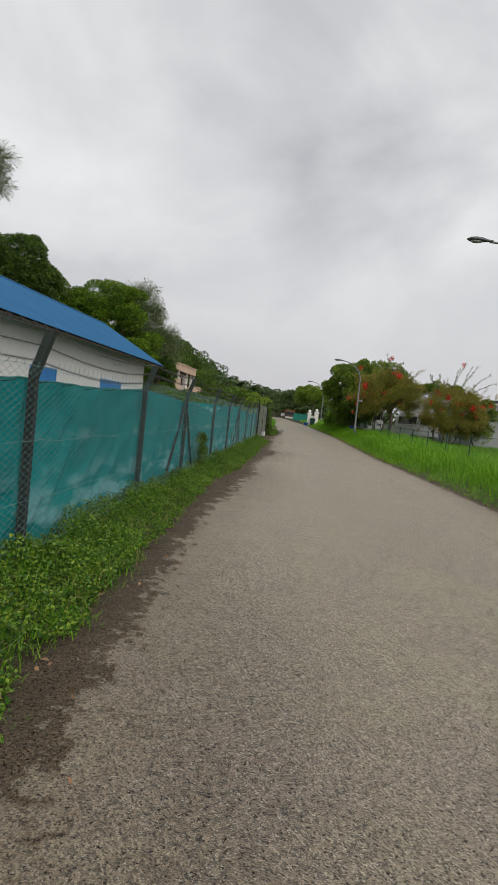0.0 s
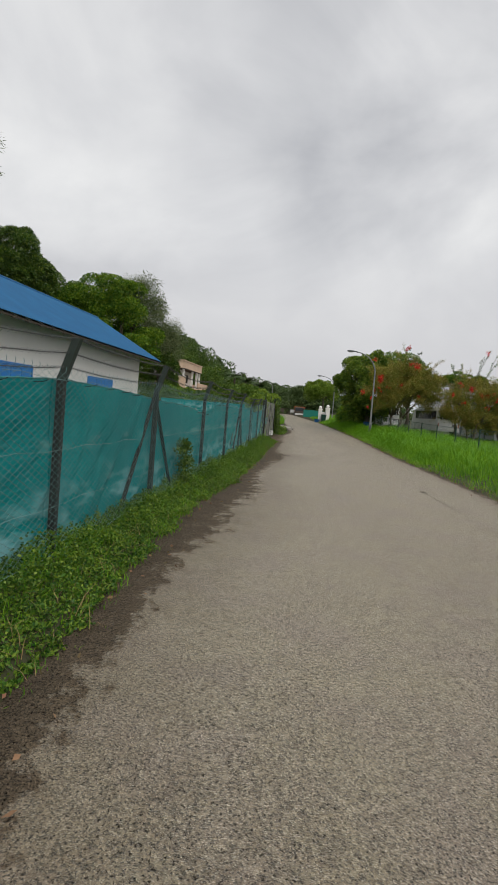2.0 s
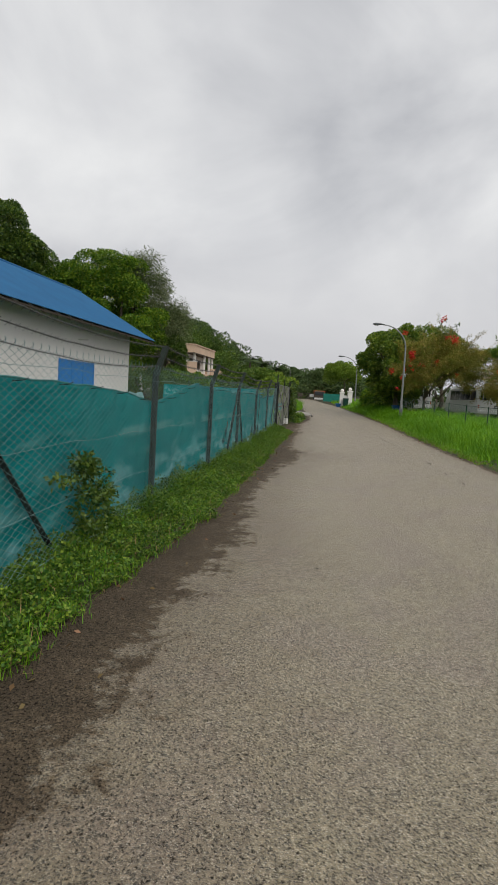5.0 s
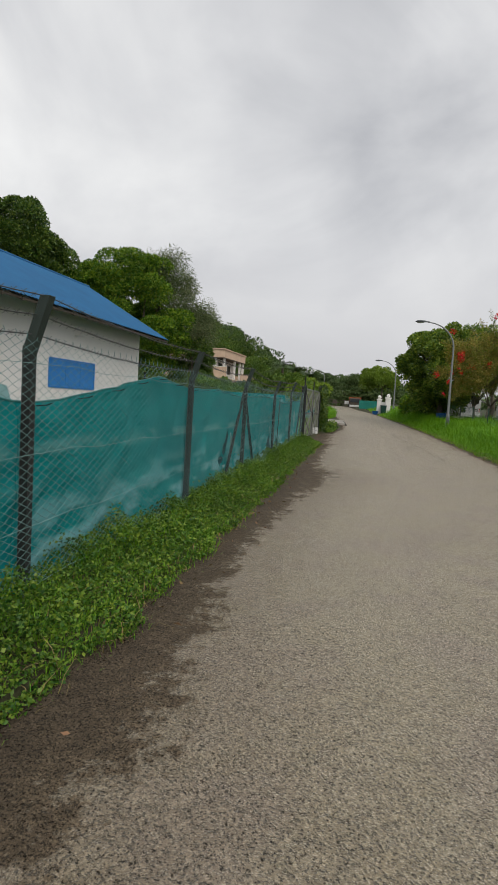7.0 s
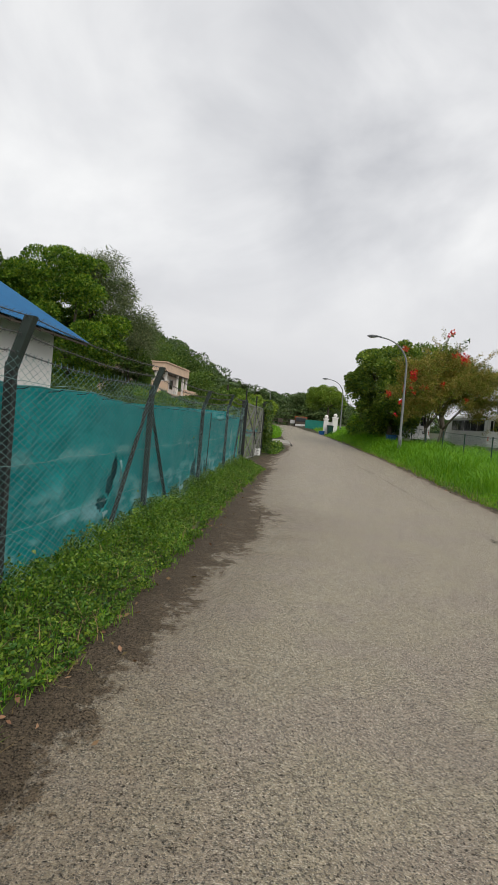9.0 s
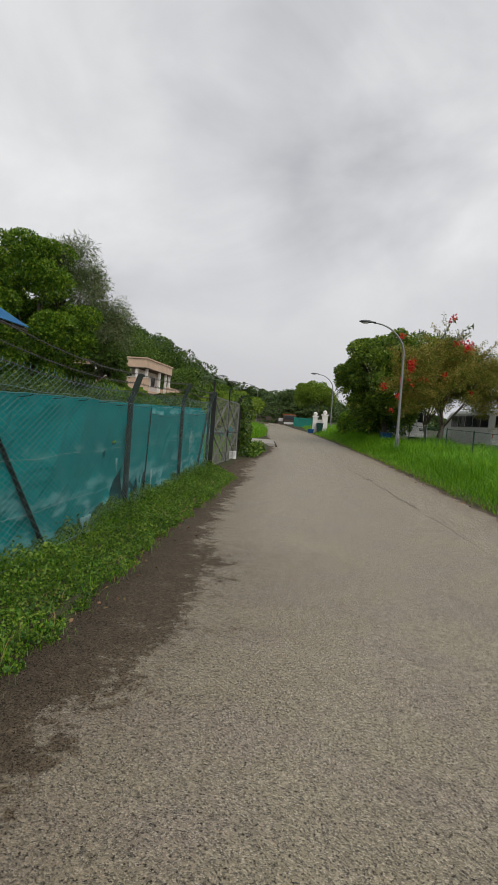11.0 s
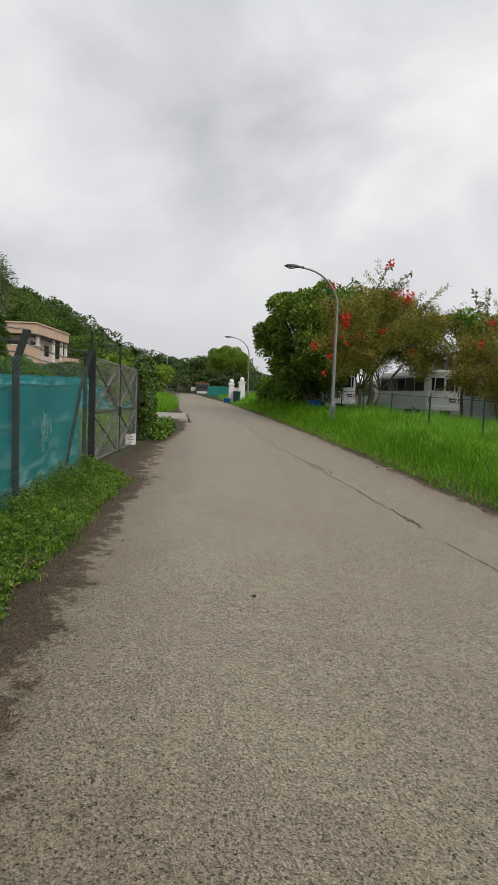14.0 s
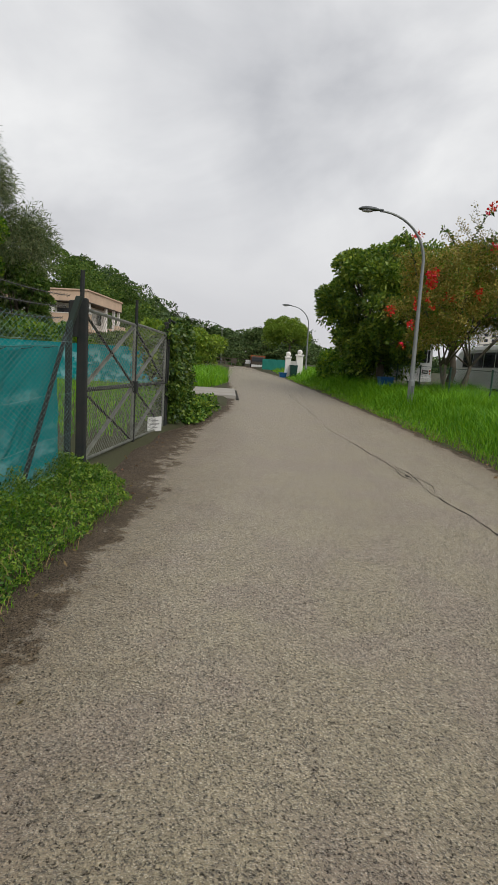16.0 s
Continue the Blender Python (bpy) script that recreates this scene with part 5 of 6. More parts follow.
    for i in range(5):
        x = -9 + 2.35 * i
        tagged(part("yard_post", Shape().tube([(x, 46.08, G(46) - 0.1), (x, 46.08, G(46) + 1.75)], 0.03, 6), POST), "dark steel post of the yard netting", "post", "yard netting posts")


build_far()

# ---------------------------------------------------------------- trees
tree("vine_covered_tree", "broad tree smothered in green climbing vines", (-15.7, 55, 1.0), 4.0, (-16.4, 55, 8.0), (4.4, 4.2, 6.0), LEAF_VINE, 95000, (0.19, 0.13), 130, 1.05, 0.3, low=0.9)
tree("vine_covered_tree", "rounded tree smothered in green climbing vines", (-21.5, 55, 1.0), 4.0, (-21.3, 55, 8.4), (3.6, 4.0, 5.6), LEAF_VINE, 56000, (0.19, 0.13), 90, 1.05, 0.3, low=0.9)
tree("dark_tree", "large dark-leaved tree behind the house", (-25.4, 50, 1.5), 6.0, (-25.5, 50, 12.4), (4.4, 4.3, 4.4), LEAF_DARK, 76000, (0.24, 0.12), 130, 0.95, 0.45)
tree("dark_tree", "dark-leaved tree on the slope behind the house", (-27, 64, 3.0), 5.0, (-26, 64, 10.0), (5.0, 4.5, 4.0), LEAF_DARK, 40000, (0.26, 0.13), 95, 1.05, 0.4)
tree("feathery_tree", "tall grey-green feathery tree with drooping twigs", (-14.6, 58.5, 1.2), 6.0, (-14.5, 58.5, 11.5), (2.4, 2.4, 3.5), LEAF_FEATHER, 17000, (0.5, 0.04), 46, 1.1, 0.25, droop=0.5, shell=0.8)
tree("feathery_tree", "slender feathery tree beside the yard", (-12.2, 60.5, 1.2), 4.0, (-12.2, 60.5, 8.3), (1.8, 2.2, 2.8), LEAF_FEATHER, 11000, (0.45, 0.045), 40, 1.0, 0.2, droop=0.5, shell=0.8, low=0.6)
tree("yard_tree", "dense green tree screening the villa", (-12.1, 60.5, 1.2), 1.2, (-12.1, 60.5, 4.4), (2.0, 2.0, 2.9), LEAF_FOREST, 24000, (0.24, 0.13), 46, 0.8, 0.16, low=0.9)
tree("feathery_tree", "tall feathery tree with thin drooping sprays", (-23.0, 38, 1.2), 13.0, (-22.4, 38, 18.2), (1.7, 1.5, 3.4), LEAF_FEATHER, 4200, (0.5, 0.05), 22, 0.8, 0.22, droop=0.5, shell=0.9)
tree("yard_shrub", "low green shrub at the back of the yard", (-9.4, 58, 1.0), 1.0, (-9.4, 58, 2.2), (2.4, 2.0, 1.2), LEAF_VINE, 9000, (0.28, 0.16), 30, 0.9, 0.1, "shrub", 0.8)
tree("yard_shrub", "rounded shrub in front of the cream house", (-8.0, 72, 1.0), 1.0, (-7.8, 72, 2.5), (3.0, 2.0, 1.2), LEAF_FOREST, 8000, (0.3, 0.18), 30, 0.9, 0.1, "shrub", 0.8)

for x, y, z, sx, sz in ((-13.2, 50, 1.9, 2.2, 1.5), (-10.4, 52, 1.8, 1.8, 1.2), (-17.0, 49, 2.2, 2.6, 1.8)):
    tree("yard_shrub", "dense dark shrub under the vine-covered trees", (x, y, 0.4), 0.6, (x, y, z), (sx, 1.4, sz), LEAF_DARK, 9000, (0.17, 0.10), 44, 0.55, 0.08, "shrub", 0.9)
tree("roadside_tree", "dense dark-green roadside tree with glossy leaves", (9.6, 49.5, ground_z(9.6, 49.5)), 2.0, (9.6, 49.5, 4.8), (2.95, 3.3, 3.1), LEAF_ROAD, 60000, (0.21, 0.10), 130, 0.60, 0.22, low=0.7)
tree("roadside_tree", "spreading green tree behind the flowering shrub", (13.2, 50.0, ground_z(13, 50)), 2.2, (12.1, 50.5, 6.1), (2.5, 2.6, 1.7), LEAF_ROAD, 28000, (0.20, 0.09), 56, 0.95, 0.2, low=0.4)


def flowering_shrub(base, crown_c, crown_s, n, blobs, flowers, shoots, label, low=0.3):
    t = thing("flowering_shrub", base, label, "shrub")
    b = np.array(base)
    cen, rr = crown_blobs(np.array(crown_c) - b, crown_s, blobs, 0.5, low)
    for k in range(4):
        x, y = RNG.normal(0, 0.25), RNG.normal(0, 0.25)
        tops = cen[RNG.choice(len(cen), 4)]
        s2 = limbs((x, y, 0), (x * 2, y * 2, 1.4), [tuple(p) for p in tops], 0.075, 0.015)
        part("stem", s2, TRUNK, t, smooth=True)
    p, d = blob_points(cen, rr, int(n * 1.6), 0.9)
    quads("foliage", leaves_at(p, d, 0.095, 0.045), LEAF_BRONZE, t)
    p, d = blob_points(cen, rr, n // 3, 0.7)
    quads("green_foliage", leaves_at(p, d, 0.11, 0.05), LEAF_VINE, t)
    # fine outer sprays that loosen the outline
    tw, sp, sd = Shape(), [], []
    mid = np.array(crown_c) - b
    for k in RNG.choice(len(cen), 110):
        a = Vector(cen[k])
        w = Vector(cen[k] - mid) / Vector(crown_s).length * 1.2 + Vector(RNG.normal(0, 0.35, 3)) + Vector((0, 0, 0.25))
        e = a + w * RNG.uniform(0.8, 1.7)
        m = (a + e) / 2 + Vector((0, 0, 0.2))
        q = [a * (1 - u) ** 2 + m * 2 * u * (1 - u) + e * u * u for u in np.linspace(0, 1, 6)]
        tw.tube(q, [0.008, 0.007, 0.006, 0.005, 0.004, 0.003], 3, False)
        for u in RNG.random(90):
            sp.append(tuple(a * (1 - u) ** 2 + m * 2 * u * (1 - u) + e * u * u + Vector(RNG.normal(0, 0.06, 3))))
            sd.append(tuple(RNG.normal(0, 1, 3)))
    tagged(part("twigs", tw, TRUNK, t), "fine outer twigs", kind="stuff")
    tagged(quads("spray_leaves", leaves_at(np.array(sp), np.array(sd), 0.085, 0.04), LEAF_BRONZE, t), "loose small leaves of the outer sprays", kind="stuff")
    # long arching shoots with sparse leaves
    lp, ld = [], []
    for (x, y, z), (tx, ty, tz) in shoots:
        a, e = Vector((x, y, z)) - Vector(base), Vector((tx, ty, tz)) - Vector(base)
        m = (a + e) / 2 + Vector((0, 0, 0.35))
        pts = [a * (1 - u) ** 2 + m * 2 * u * (1 - u) + e * u * u for u in np.linspace(0, 1, 9)]
        part("shoot", Shape().tube(pts, [0.016 - 0.0013 * i for i in range(9)], 5), TRUNK, t)
        for u in np.linspace(0.1, 1, 46):
            q = a * (1 - u) ** 2 + m * 2 * u * (1 - u) + e * u * u
            lp.append(tuple(q))
            ld.append(tuple(RNG.normal(0, 1, 3)))
    if shoots:
        quads("shoot_leaves", leaves_at(np.array(lp), np.array(ld), 0.17, 0.075), LEAF_DARK, t)
    red = []
    for fx, fy, fz, fr in flowers:
        for _ in range(2):
            c = np.array((fx, fy, fz)) - b + RNG.normal(0, fr * 0.55, 3)
            k = int(34 * (fr / 0.25) ** 2)
            dd = RNG.normal(0, 1, (k, 3))
            dd /= np.linalg.norm(dd, axis=1, keepdims=True)
            red.append(leaves_at(c + dd * (fr * 0.75 * RNG.random((k, 1)) ** 0.7), dd, 0.10, 0.085))
    tagged(quads("blossoms", np.concatenate(red), FLOWER, t), "clusters of red blossom", kind="stuff")
    return t


gz = ground_z(10.5, 43.5)
flowering_shrub((10.6, 43.6, gz), (11.2, 43.6, gz + 3.75), (3.3, 1.6, 2.05), 34000, 150,
                [(9.0, 42.3, 5.35, 0.30), (9.1, 42.3, 4.95, 0.24), (9.6, 42.2, 4.45, 0.18), (8.9, 42.2, 4.3, 0.14), (7.9, 42.6, 3.95, 0.22), (8.1, 42.5, 2.7, 0.14), (11.7, 42.4, 6.25, 0.32), (11.4, 42.5, 6.5, 0.2), (10.9, 42.6, 7.7, 0.2), (8.4, 42.8, 6.7, 0.2), (12.0, 42.2, 3.9, 0.13), (10.6, 42.1, 4.6, 0.15), (8.4, 42.4, 3.6, 0.18), (8.6, 42.4, 4.1, 0.15)],
                [((10.4, 43.3, 6.0), (11.2, 43, 7.8)), ((10.8, 43.3, 6.1), (12.2, 43, 7.5)), ((11, 43.3, 6.0), (12.0, 43, 7.1)), ((12.0, 43.3, 5.2), (13.4, 43, 6.1)), ((10.2, 43, 6.0), (9.4, 43, 7.0)), ((8.8, 43.2, 5.2), (8.0, 43, 6.9))],
                "bronze-leaved flowering shrub with red blossom clusters", 0.36)
gz = ground_z(14.5, 41)
flowering_shrub((16.1, 41.2, gz), (16.3, 41.2, gz + 2.85), (2.7, 1.4, 2.0), 28000, 140,
                [(14.3, 40, 4.9, 0.18), (15.4, 40, 4.55, 0.24), (15.9, 40, 4.2, 0.25), (16.7, 40, 4.5, 0.25), (17.3, 40, 4.1, 0.3), (17.7, 40, 3.5, 0.2), (13.9, 40, 4.1, 0.18), (16.5, 40, 3.4, 0.16), (14.9, 40, 3.6, 0.15), (16.2, 40.2, 7.3, 0.16), (18.5, 40, 4.3, 0.3)],
                [((15.5, 41, 4.6), (16.7, 40.8, 7.7)), ((15.7, 41, 4.6), (16.2, 40.8, 7.2)), ((16.1, 41, 4.6), (17.7, 40.8, 7.6)), ((16.5, 41, 4.5), (18.7, 40.8, 6.9)), ((14.7, 41, 4.5), (13.9, 40.8, 6.4)), ((14.7, 41, 4.4), (14.6, 40.8, 6.6)), ((16.5, 41, 4.5), (19.3, 40.8, 6.3)), ((15.1, 41, 4.4), (14.3, 40.8, 6.0)), ((16.3, 41, 4.5), (17.2, 40.8, 7.4))],
                "sprawling flowering shrub with red blossom and long arching shoots", 0.9)

tree("yard_tree", "small green tree leaning over the parked minibus", (15.9, 44.3, ground_z(15.9, 44.3)), 2.4, (15.9, 44.3, 5.2), (1.9, 1.2, 0.7), LEAF_VINE, 9000, (0.15, 0.08), 34, 0.5, 0.09)
tree("yard_tree", "small bushy tree beside the grey shed", (18.9, 42.6, ground_z(18.9, 42.6)), 1.2, (18.9, 42.6, 3.2), (1.7, 1.3, 1.9), LEAF_ROAD, 14000, (0.16, 0.08), 40, 0.55, 0.09, low=0.6)
tree("round_tree", "light-green round-crowned tree beyond the gate pillars", (9.2, 84, G(84)), 3.2, (8.75, 84, 5.45), (2.3, 2.3, 1.95), LEAF_LIGHT, 24000, (0.2, 0.11), 46, 0.85, 0.16)


def layered_tree(base, h, rad, name="layered_tree"):
    t = thing(name, base, "dark spreading tree with flat layered branches", "tree")
    s, P, D = Shape(), [], []
    s.tube([(0, 0, -0.2), (0.1, 0, h * 0.5), (0, 0.1, h)], [0.22, 0.15, 0.04], 8)
    for k in range(9):
        z = h * (0.25 + 0.75 * k / 9)
        r = rad * (1 - 0.7 * k / 9)
        for j in range(7):
            a = RNG.uniform(0, 6.28)
            e = Vector((math.cos(a) * r, math.sin(a) * r, z + RNG.uniform(0.1, 0.5)))
            s.tube([(0, 0, z - 0.2), e * 0.5 + Vector((0, 0, z * 0.5)), e], [0.05, 0.03, 0.01], 4)
            n = 140
            u = RNG.random(n) ** 0.6
            pts = np.outer(u, np.array(e)) + np.outer(1 - u, (0, 0, z)) + RNG.normal(0, 1, (n, 3)) * np.array((0.45, 0.45, 0.12))
            P.append(pts)
            D.append(RNG.normal(0, 1, (n, 3)) * np.array((1, 1, 0.3)))
    part("trunk", s, TRUNK, t)
    quads("crown", leaves_at(np.concatenate(P), np.concatenate(D), 0.34, 0.14), LEAF_FAR, t)


layered_tree((6.2, 98, 1.9), 5.3, 4.4)
layered_tree((11.5, 96, 1.9), 5.0, 4.0)
layered_tree((1.2, 108, 2.4), 5.0, 4.0)


def palm(base, h):
    t = thing("palm_tree", base, "palm tree with spreading dark fronds", "palm")
    part("trunk", Shape().tube([(0, 0, -0.3), (0.1, 0, h * 0.6), (0, 0, h)], [0.28, 0.22, 0.2], 8), TRUNK, t)
    q = []
    for k in range(26):
        a, el = 2.4 * k, RNG.uniform(-0.2, 1.2)
        prev = None
        for u in np.linspace(0.05, 1, 14):
            r = 2.6 * u
            p = np.array((math.cos(a) * r * math.cos(el * (1 - u * 0.5)), math.sin(a) * r * math.cos(el * (1 - u * 0.5)), h + r * math.sin(el) - 1.5 * u * u))
            for sg in (-1, 1):
                sd = np.array((-math.sin(a), math.cos(a), -0.35)) * sg
                tip = p + sd * 0.62 * (1.1 - u * 0.7) + np.array((math.cos(a), math.sin(a), -0.2)) * 0.25
                w = np.array((math.cos(a), math.sin(a), 0)) * 0.05
                q.append((p - w, p + w, tip + w * 0.3, tip - w * 0.3))
    quads("fronds", np.array(q), LEAF_FAR, t)


palm((-4.2, 103, 2.4), 5.2)
palm((-6.6, 106, 2.8), 5.6)
palm((-1.6, 107, 2.6), 4.6)


def forest(name, label, cells, mat, per, leaf):
    """Wooded slope: many uneven crowns in one mesh."""
    P, D = [], []
    for x, y, z, r in cells:
        cen, rr = crown_blobs((x, y, z), (r, r, r * 0.95), 14, r * 0.42, 0.6)
        p, d = blob_points(cen, rr, per, 0.4, 0.6)
        P.append(p)
        D.append(d)
    ob = quads(name, leaves_at(np.concatenate(P), np.concatenate(D), leaf, leaf * 0.6), mat)
    tagged(ob, label, "forest", kind="stuff")


def hill_top(x):
    return float(np.interp(x, [-110, -70, -45, -30, -22, -15, -9, -4, 2, 8, 14, 22, 40], [32, 28, 23, 20, 17.5, 14.2, 10.6, 8.6, 7.6, 7.0, 6.6, 5.8, 5.2]))


cells = []
for x in np.arange(-100, -6, 3.6):
    for row, y in enumerate((98, 105, 112)):
        hh = hill_top(x) * (0.62 + 0.19 * row)
        r = RNG.uniform(2.0, 3.4)
        for z in np.arange(hh - r, 1.0, -2.8):
            cells.append((x + RNG.normal(0, 1.2), y + RNG.normal(0, 1.0), z + RNG.normal(0, 0.5), r))
            if row > 0 and z < hh - 6:
                break
forest("forest", "dense green forest on the hillside", cells, LEAF_FOREST, 2100, 0.34)
cells = []
for x in np.arange(-26, 48, 3.2):
    for row, y in enumerate((122, 132)):
        hh = hill_top(x) * (1.0 + 0.12 * row)
        r = RNG.uniform(2.0, 3.2)
        for z in np.arange(hh - r, 1.5, -2.8):
            cells.append((x + RNG.normal(0, 1), y + RNG.normal(0, 1), z + RNG.normal(0, 0.4), r))
forest("forest", "hazy dark forest beyond the bend", cells, LEAF_FAR, 1100, 0.5)
# woods on the right and behind the start, which close the place
cells = [(x + RNG.normal(0, 2), y + RNG.normal(0, 2), RNG.uniform(1.5, 4.0), RNG.uniform(2.5, 3.6)) for x, y in [(26 + 4 * k, 68 + 3 * k) for k in range(14)] + [(-60 + 9 * k, -45) for k in range(15)]]
forest("forest", "low green woodland at the edge of the fields", cells, LEAF_FOREST, 1100, 0.45)

# clumps along the far left of the road and behind the yard
for x, y, z, sx, sz, m in ((-2.6, 62, 2.6, 2.6, 1.6, LEAF_FOREST), (-0.6, 70, 2.8, 2.0, 1.4, LEAF_LIGHT), (-4.5, 78, 3.4, 3.4, 1.8, LEAF_FOREST), (-1.5, 84, 3.4, 2.4, 1.7, LEAF_FOREST)):
    tree("bush", "rounded green bush beside the far road", (x, y, G(y)), 0.8, (x, y, z), (sx, 1.8, sz), m, 6000, (0.3, 0.17), 26, 0.8, 0.1, "shrub", 0.9)
tree("bush", "tall rough bush under the roadside tree", (8.9, 55, G(55) + 0.2), 0.6, (9.0, 55, 2.0), (0.8, 3.2, 1.1), LEAF_VINE, 9000, (0.24, 0.1), 30, 0.6, 0.06, "shrub", 0.9)


# ---------------------------------------------------------------- hedge of creeper beyond the gate
def hedge():
    y0, y1 = 35.9, 39.2
    t = thing("creeper_hedge", (0.87, 36.95, G(37)), "fence panel overgrown with dark climbing creeper", "hedge")
    part("mesh_frame", Shape().tube([(-0.12, -1.6, 0), (-0.12, -1.6, 2.3), (0.06, 1.0, 2.25), (0.06, 1.0, 0)], 0.03, 6), POST, t)
    cen, rr = [], []
    for k in range(90):
        u, z = RNG.random(), RNG.random()
        cen.append((-0.17 + 0.24 * u + 0.16 * (1 - z) * RNG.random(), -1.6 + 2.6 * u, 0.15 + 2.15 * z))
        rr.append(RNG.uniform(0.13, 0.26) * (1.25 if z < 0.3 else 1))
    p, d = blob_points(cen, rr, 24000, 0.6)
    quads("creeper", leaves_at(p, d, 0.085, 0.065, up=0.0, droop=0.3), LEAF_DARK, t)
    tree("bush", "bright yellow-green bush behind the creeper hedge", (-0.5, 43, G(43)), 0.6, (-0.4, 43, 2.0), (0.8, 1.8, 0.8), LEAF_LIGHT, 6000, (0.16, 0.1), 26, 0.4, 0.05, "shrub", 0.9)
    c2 = np.array([(1.08 + 0.08 * (y - 36) + RNG.normal(0, 0.18), y, G(y) + 0.1 + RNG.random() * 0.15) for y in np.arange(36.2, 40, 0.09)])
    p, d = blob_points(c2, np.full(len(c2), 0.24), 5000, 0.8)
    tagged(quads("weeds", leaves_at(p, d, 0.11, 0.07), WEED), "leafy weeds at the foot of the hedge", "weeds", kind="stuff")


hedge()


# ---------------------------------------------------------------- grass and weeds
def blades(x, y, z, h, w, lean):
    """Bent grass blades, two quads each, as (n*2, 4, 3)."""
    n = len(x)
    a = RNG.uniform(0, 2 * np.pi, n)
    dx, dy = np.cos(a), np.sin(a)
    px, py = -dy, dx
    l = lean * RNG.uniform(0.2, 1.3, n) * h
    b = np.stack((x, y, z - 0.03), 1)
    m = b + np.stack((dx * l * 0.35, dy * l * 0.35, h * 0.62), 1)
    t = b + np.stack((dx * l, dy * l, h * RNG.uniform(0.8, 1.0, n)), 1)
    s = np.stack((px, py, np.zeros(n)), 1) * w[:, None] / 2
    q1 = np.stack((b - s, b + s, m + s * 0.8, m - s * 0.8), 1)
    q2 = np.stack((m - s * 0.8, m + s * 0.8, t + s * 0.08, t - s * 0.08), 1)
    out = np.empty((2 * n, 4, 3))
    out[0::2], out[1::2] = q1, q2
    return out


def gz_many(x, y):
    return np.array([ground_z(a, b) for a, b in zip(x, y)])


def left_verge():
    # leafy weeds between fence and road
    n = 190000
    y = np.concatenate((RNG.uniform(-4, 31, n), RNG.uniform(31, 36, 5200)))
    u = RNG.random(len(y)) ** 0.9
    l = np.interp(y, [a for a, _ in ROAD_L], [b for _, b in ROAD_L])
    f = -1.98 + 0.0695 * (y - 1.9) - 0.25
    rag = 0.16 * np.array([noise.noise(Vector((0, v * 1.6, 2))) for v in y]) + 0.10 * np.array([noise.noise(Vector((5, v * 5.0, 2))) for v in y])
    x = f + (l + rag + 0.10 - f) * u
    keep = ~((y > 30.9) & (x > -0.2))
    x, y = x[keep], y[keep]
    tall = np.array([0.75 * noise.noise(Vector((a * 1.3, b * 1.3, 9))) + 0.75 * noise.noise(Vector((a * 5.5, b * 5.5, 3))) for a, b in zip(x, y)])
    edge = np.clip((np.interp(y, [a for a, _ in ROAD_L], [b for _, b in ROAD_L]) - x) / 0.7, 0.12, 1)
    h = (0.04 + 0.27 * np.clip(tall + 0.42, 0, 1.1)) * (0.25 + 0.75 * edge)
    z = np.maximum(gz_many(x, y), np.array([G(v) for v in y]))
    pts = np.stack((x, y, z + h * RNG.random(len(x)) ** 0.4), 1)
    d = RNG.normal(0, 1, (len(x), 3))
    d[:, 2] = np.abs(d[:, 2]) * 0.4
    tagged(quads("weeds", leaves_at(pts, d, 0.034, 0.019, up=0.5), WEED), "low leafy green weeds along the fence foot", "weeds", kind="stuff")
    # broader-leaved plants standing in clumps
    k = RNG.choice(np.nonzero((tall > 0.1) & (edge > 0.3))[0], 6500)
    pts = np.stack((x[k] + RNG.normal(0, 0.02, len(k)), y[k], z[k] + h[k] * RNG.uniform(0.4, 1.25, len(k))), 1)
    d = RNG.normal(0, 1, (len(k), 3))
    d[:, 2] = np.abs(d[:, 2]) * 0.3
    tagged(quads("broad_weeds", leaves_at(pts, d, 0.046, 0.027, up=0.15, droop=0.1), WEED), "broad-leaved weeds in clumps along the fence foot", "weeds", kind="stuff")
    k = RNG.choice(len(x), 40000)
    hh = (0.10 + 0.22 * np.clip(tall[k] + 0.4, 0, 1)) * (0.4 + 0.6 * edge[k]) * RNG.uniform(0.6, 1.3, len(k))
    tagged(quads("grass", blades(x[k] + RNG.normal(0, 0.05, len(k)), y[k], z[k], hh, np.full(len(k), 0.006), 0.9), BLADE), "rough grass blades on the verge", "grass", kind="stuff")
    k = RNG.choice(len(x), 3500)
    tagged(quads("dry_grass", blades(x[k] + 0.05, y[k], z[k], RNG.uniform(0.05, 0.18, len(k)), np.full(len(k), 0.006), 1.6), STRAW), "dry straw stalks among the weeds", "grass", kind="stuff")


left_verge()


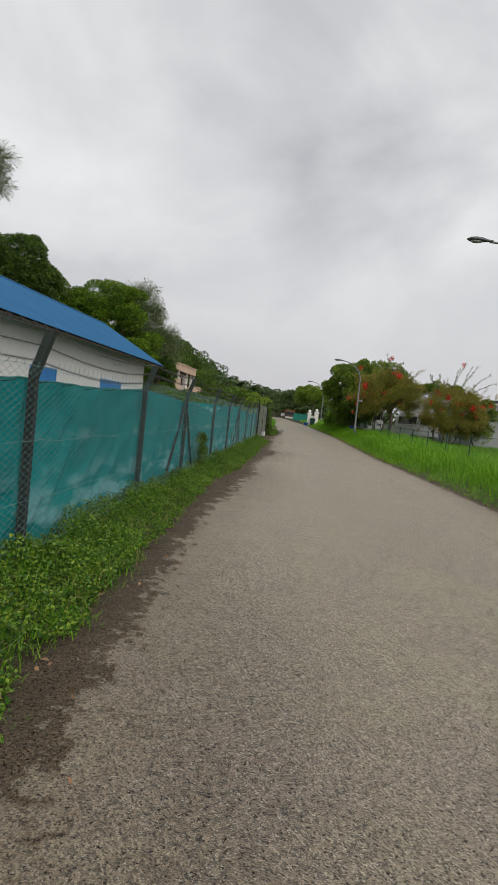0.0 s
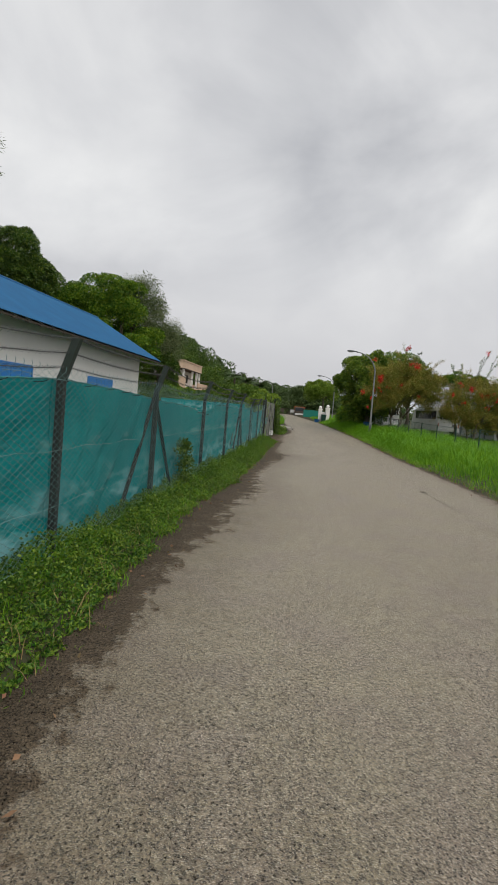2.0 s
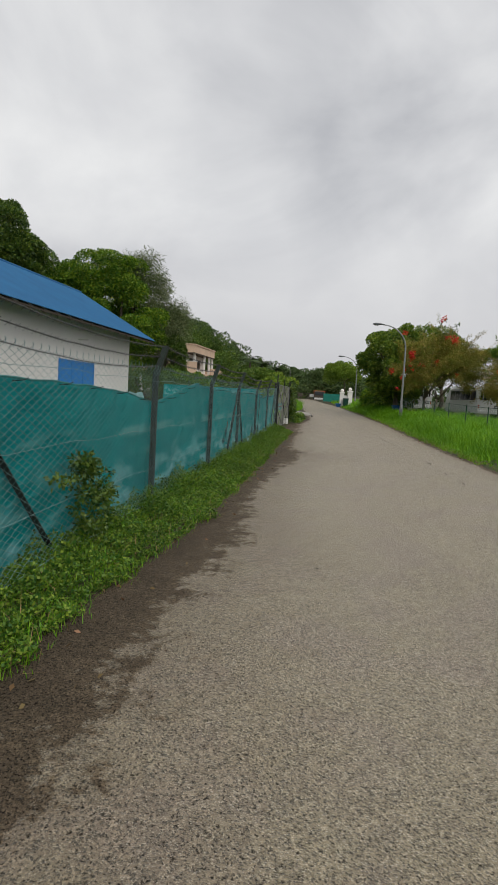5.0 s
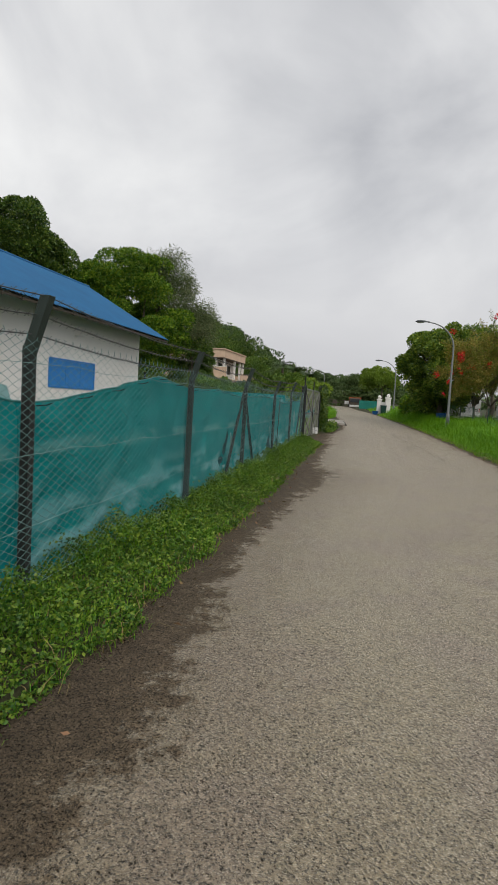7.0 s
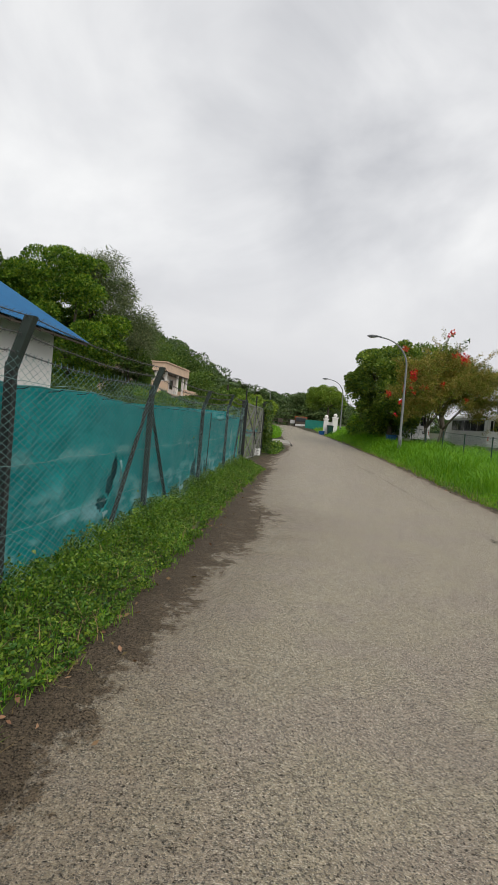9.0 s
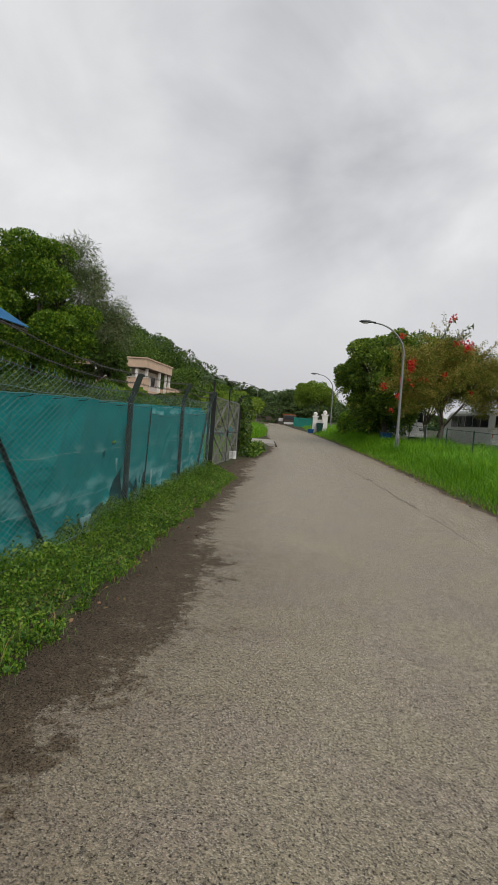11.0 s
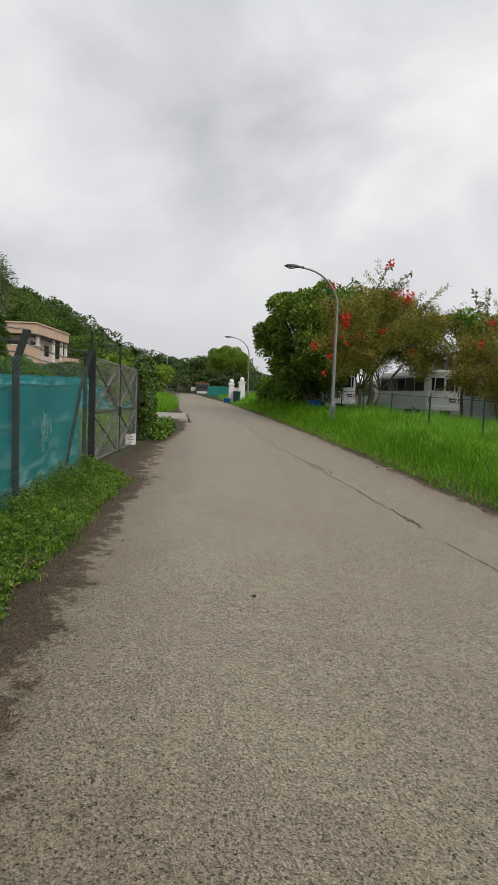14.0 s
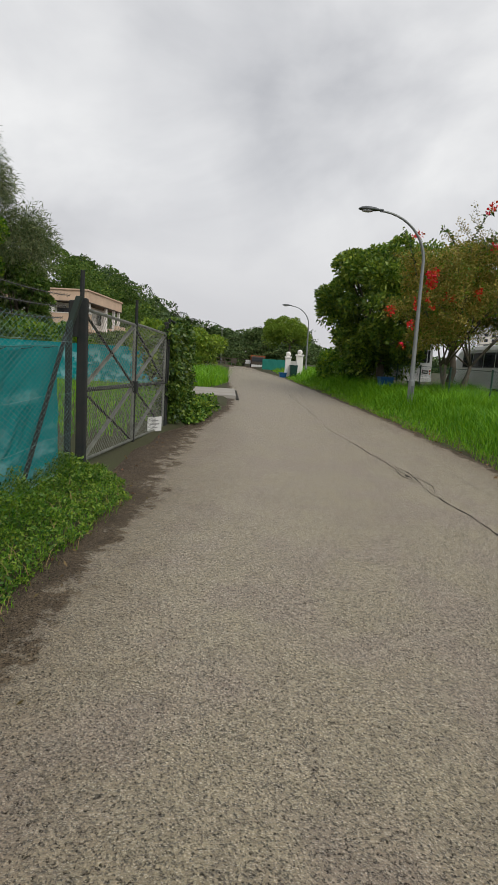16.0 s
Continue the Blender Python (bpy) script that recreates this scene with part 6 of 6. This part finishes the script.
def right_verge():
    n = 90000
    y = np.concatenate((RNG.uniform(-6, 24, n // 3), RNG.uniform(22, 46, n * 3 // 5), RNG.uniform(44, 66, n // 6)))
    r = np.interp(y, [a for a, _ in ROAD_R], [b for _, b in ROAD_R])
    u = RNG.random(len(y))
    rag = np.array([noise.noise(Vector((3, v * 1.1, 2))) for v in y]) * 0.22
    x = r - 0.02 + rag + u * np.where(y > 46, 3.0, 5.2)
    z = np.maximum(gz_many(x, y), np.array([G(v) for v in y]))
    d = x - r
    tall = np.array([noise.noise(Vector((a * 0.7, b * 0.7, 4))) for a, b in zip(x, y)])
    h = (0.12 + 0.68 * np.clip(d / 1.2, 0, 1) ** 1.2) * (0.75 + 0.5 * tall) * RNG.uniform(0.6, 1.25, len(x))
    tagged(quads("tall_grass", blades(x, y, z, h, np.full(len(x), 0.013) + 0.00025 * np.clip(y - 20, 0, 60), 0.75), BLADE), "tall bright green grass on the roadside bank", "grass", kind="stuff")
    k = RNG.choice(np.nonzero(d < 0.35)[0], 2200)
    tagged(quads("dry_grass", blades(x[k] - 0.05, y[k], z[k] + 0.02, RNG.uniform(0.04, 0.14, len(k)), np.full(len(k), 0.009), 1.6), STRAW), "dry grass fringe at the road edge", "grass", kind="stuff")


right_verge()


def patch(name, label, x0, x1, y0, y1, n, h, w, mat, keep=None):
    x, y = RNG.uniform(x0, x1, n), RNG.uniform(y0, y1, n)
    if keep is not None:
        k = keep(x, y)
        x, y = x[k], y[k]
    z = gz_many(x, y)
    hh = h * RNG.uniform(0.5, 1.2, len(x))
    tagged(quads(name, blades(x, y, z, hh, np.full(len(x), w), 0.7), mat), label, "grass", kind="stuff")


patch("tall_grass", "tall green grass mound beside the far road", -0.4, 2.3, 47.5, 66, 12000, 0.7, 0.02, BLADE, lambda x, y: ((x - 0.85) / 1.35) ** 2 + ((y - 56.5) / 9.0) ** 2 < 1 - 0.5 * RNG.random(len(x)) ** 3)
patch("grass", "grass in the yard behind the gate", -9, 0.3, 33, 60, 12000, 0.35, 0.02, BLADE, lambda x, y: x < fence_x(0) + 0.0695 * y + 1.2)
patch("grass", "rough grass in the yard behind the fence", -20, -2.6, -5, 33, 16000, 0.3, 0.022, BLADE, lambda x, y: x < -2.9 + 0.0695 * y)
patch("grass", "rough grass on the open ground beside the bank", 9.0, 22, -5, 26, 14000, 0.3, 0.024, BLADE)
patch("grass", "grass island at the bend", 6.6, 12, 70, 86, 5000, 0.4, 0.025, BLADE)
patch("grass", "grass beyond the mesh fence", 10.5, 22, 24, 45, 9000, 0.35, 0.025, BLADE)

# climbing weed caught in the netting, and litter on the muddy edge
p, d = blob_points([(fence_x(10.4) + 0.1, 10.3 + RNG.normal(0, 0.24), 0.15 + 0.80 * RNG.random() ** 1.4) for _ in range(24)], RNG.uniform(0.07, 0.16, 24), 2000, 0.9)
tagged(quads("climbing_weed", leaves_at(p, d, 0.05, 0.026), LEAF_DARK), "dull climbing weed caught in the fence mesh", "weed")
n = 260
y = RNG.uniform(-1, 34, n)
l = np.interp(y, [a for a, _ in ROAD_L], [b for _, b in ROAD_L])
x = l + np.abs(RNG.normal(0, 0.28, n)) - 0.05
z = np.array([G(b) for b in y]) + 0.012
pts = np.stack((x, y, z), 1)
dd = RNG.normal(0, 1, (n, 3)) * np.array((1, 1, 0.08))
tagged(quads("leaf_litter", leaves_at(pts, dd, 0.055, 0.028, up=0.05), LITTER), "scattered dead leaves and twigs on the muddy road edge", "litter", kind="stuff")
n = 120
y = RNG.uniform(4, 40, n)
r = np.interp(y, [a for a, _ in ROAD_R], [b for _, b in ROAD_R])
pts = np.stack((r - np.abs(RNG.normal(0, 0.2, n)) + 0.1, y, np.array([G(b) for b in y]) + 0.012), 1)
tagged(quads("leaf_litter", leaves_at(pts, RNG.normal(0, 1, (n, 3)) * np.array((1, 1, 0.08)), 0.08, 0.045, up=0.05), LITTER), "dead leaves gathered at the grassy road edge", "litter", kind="stuff")
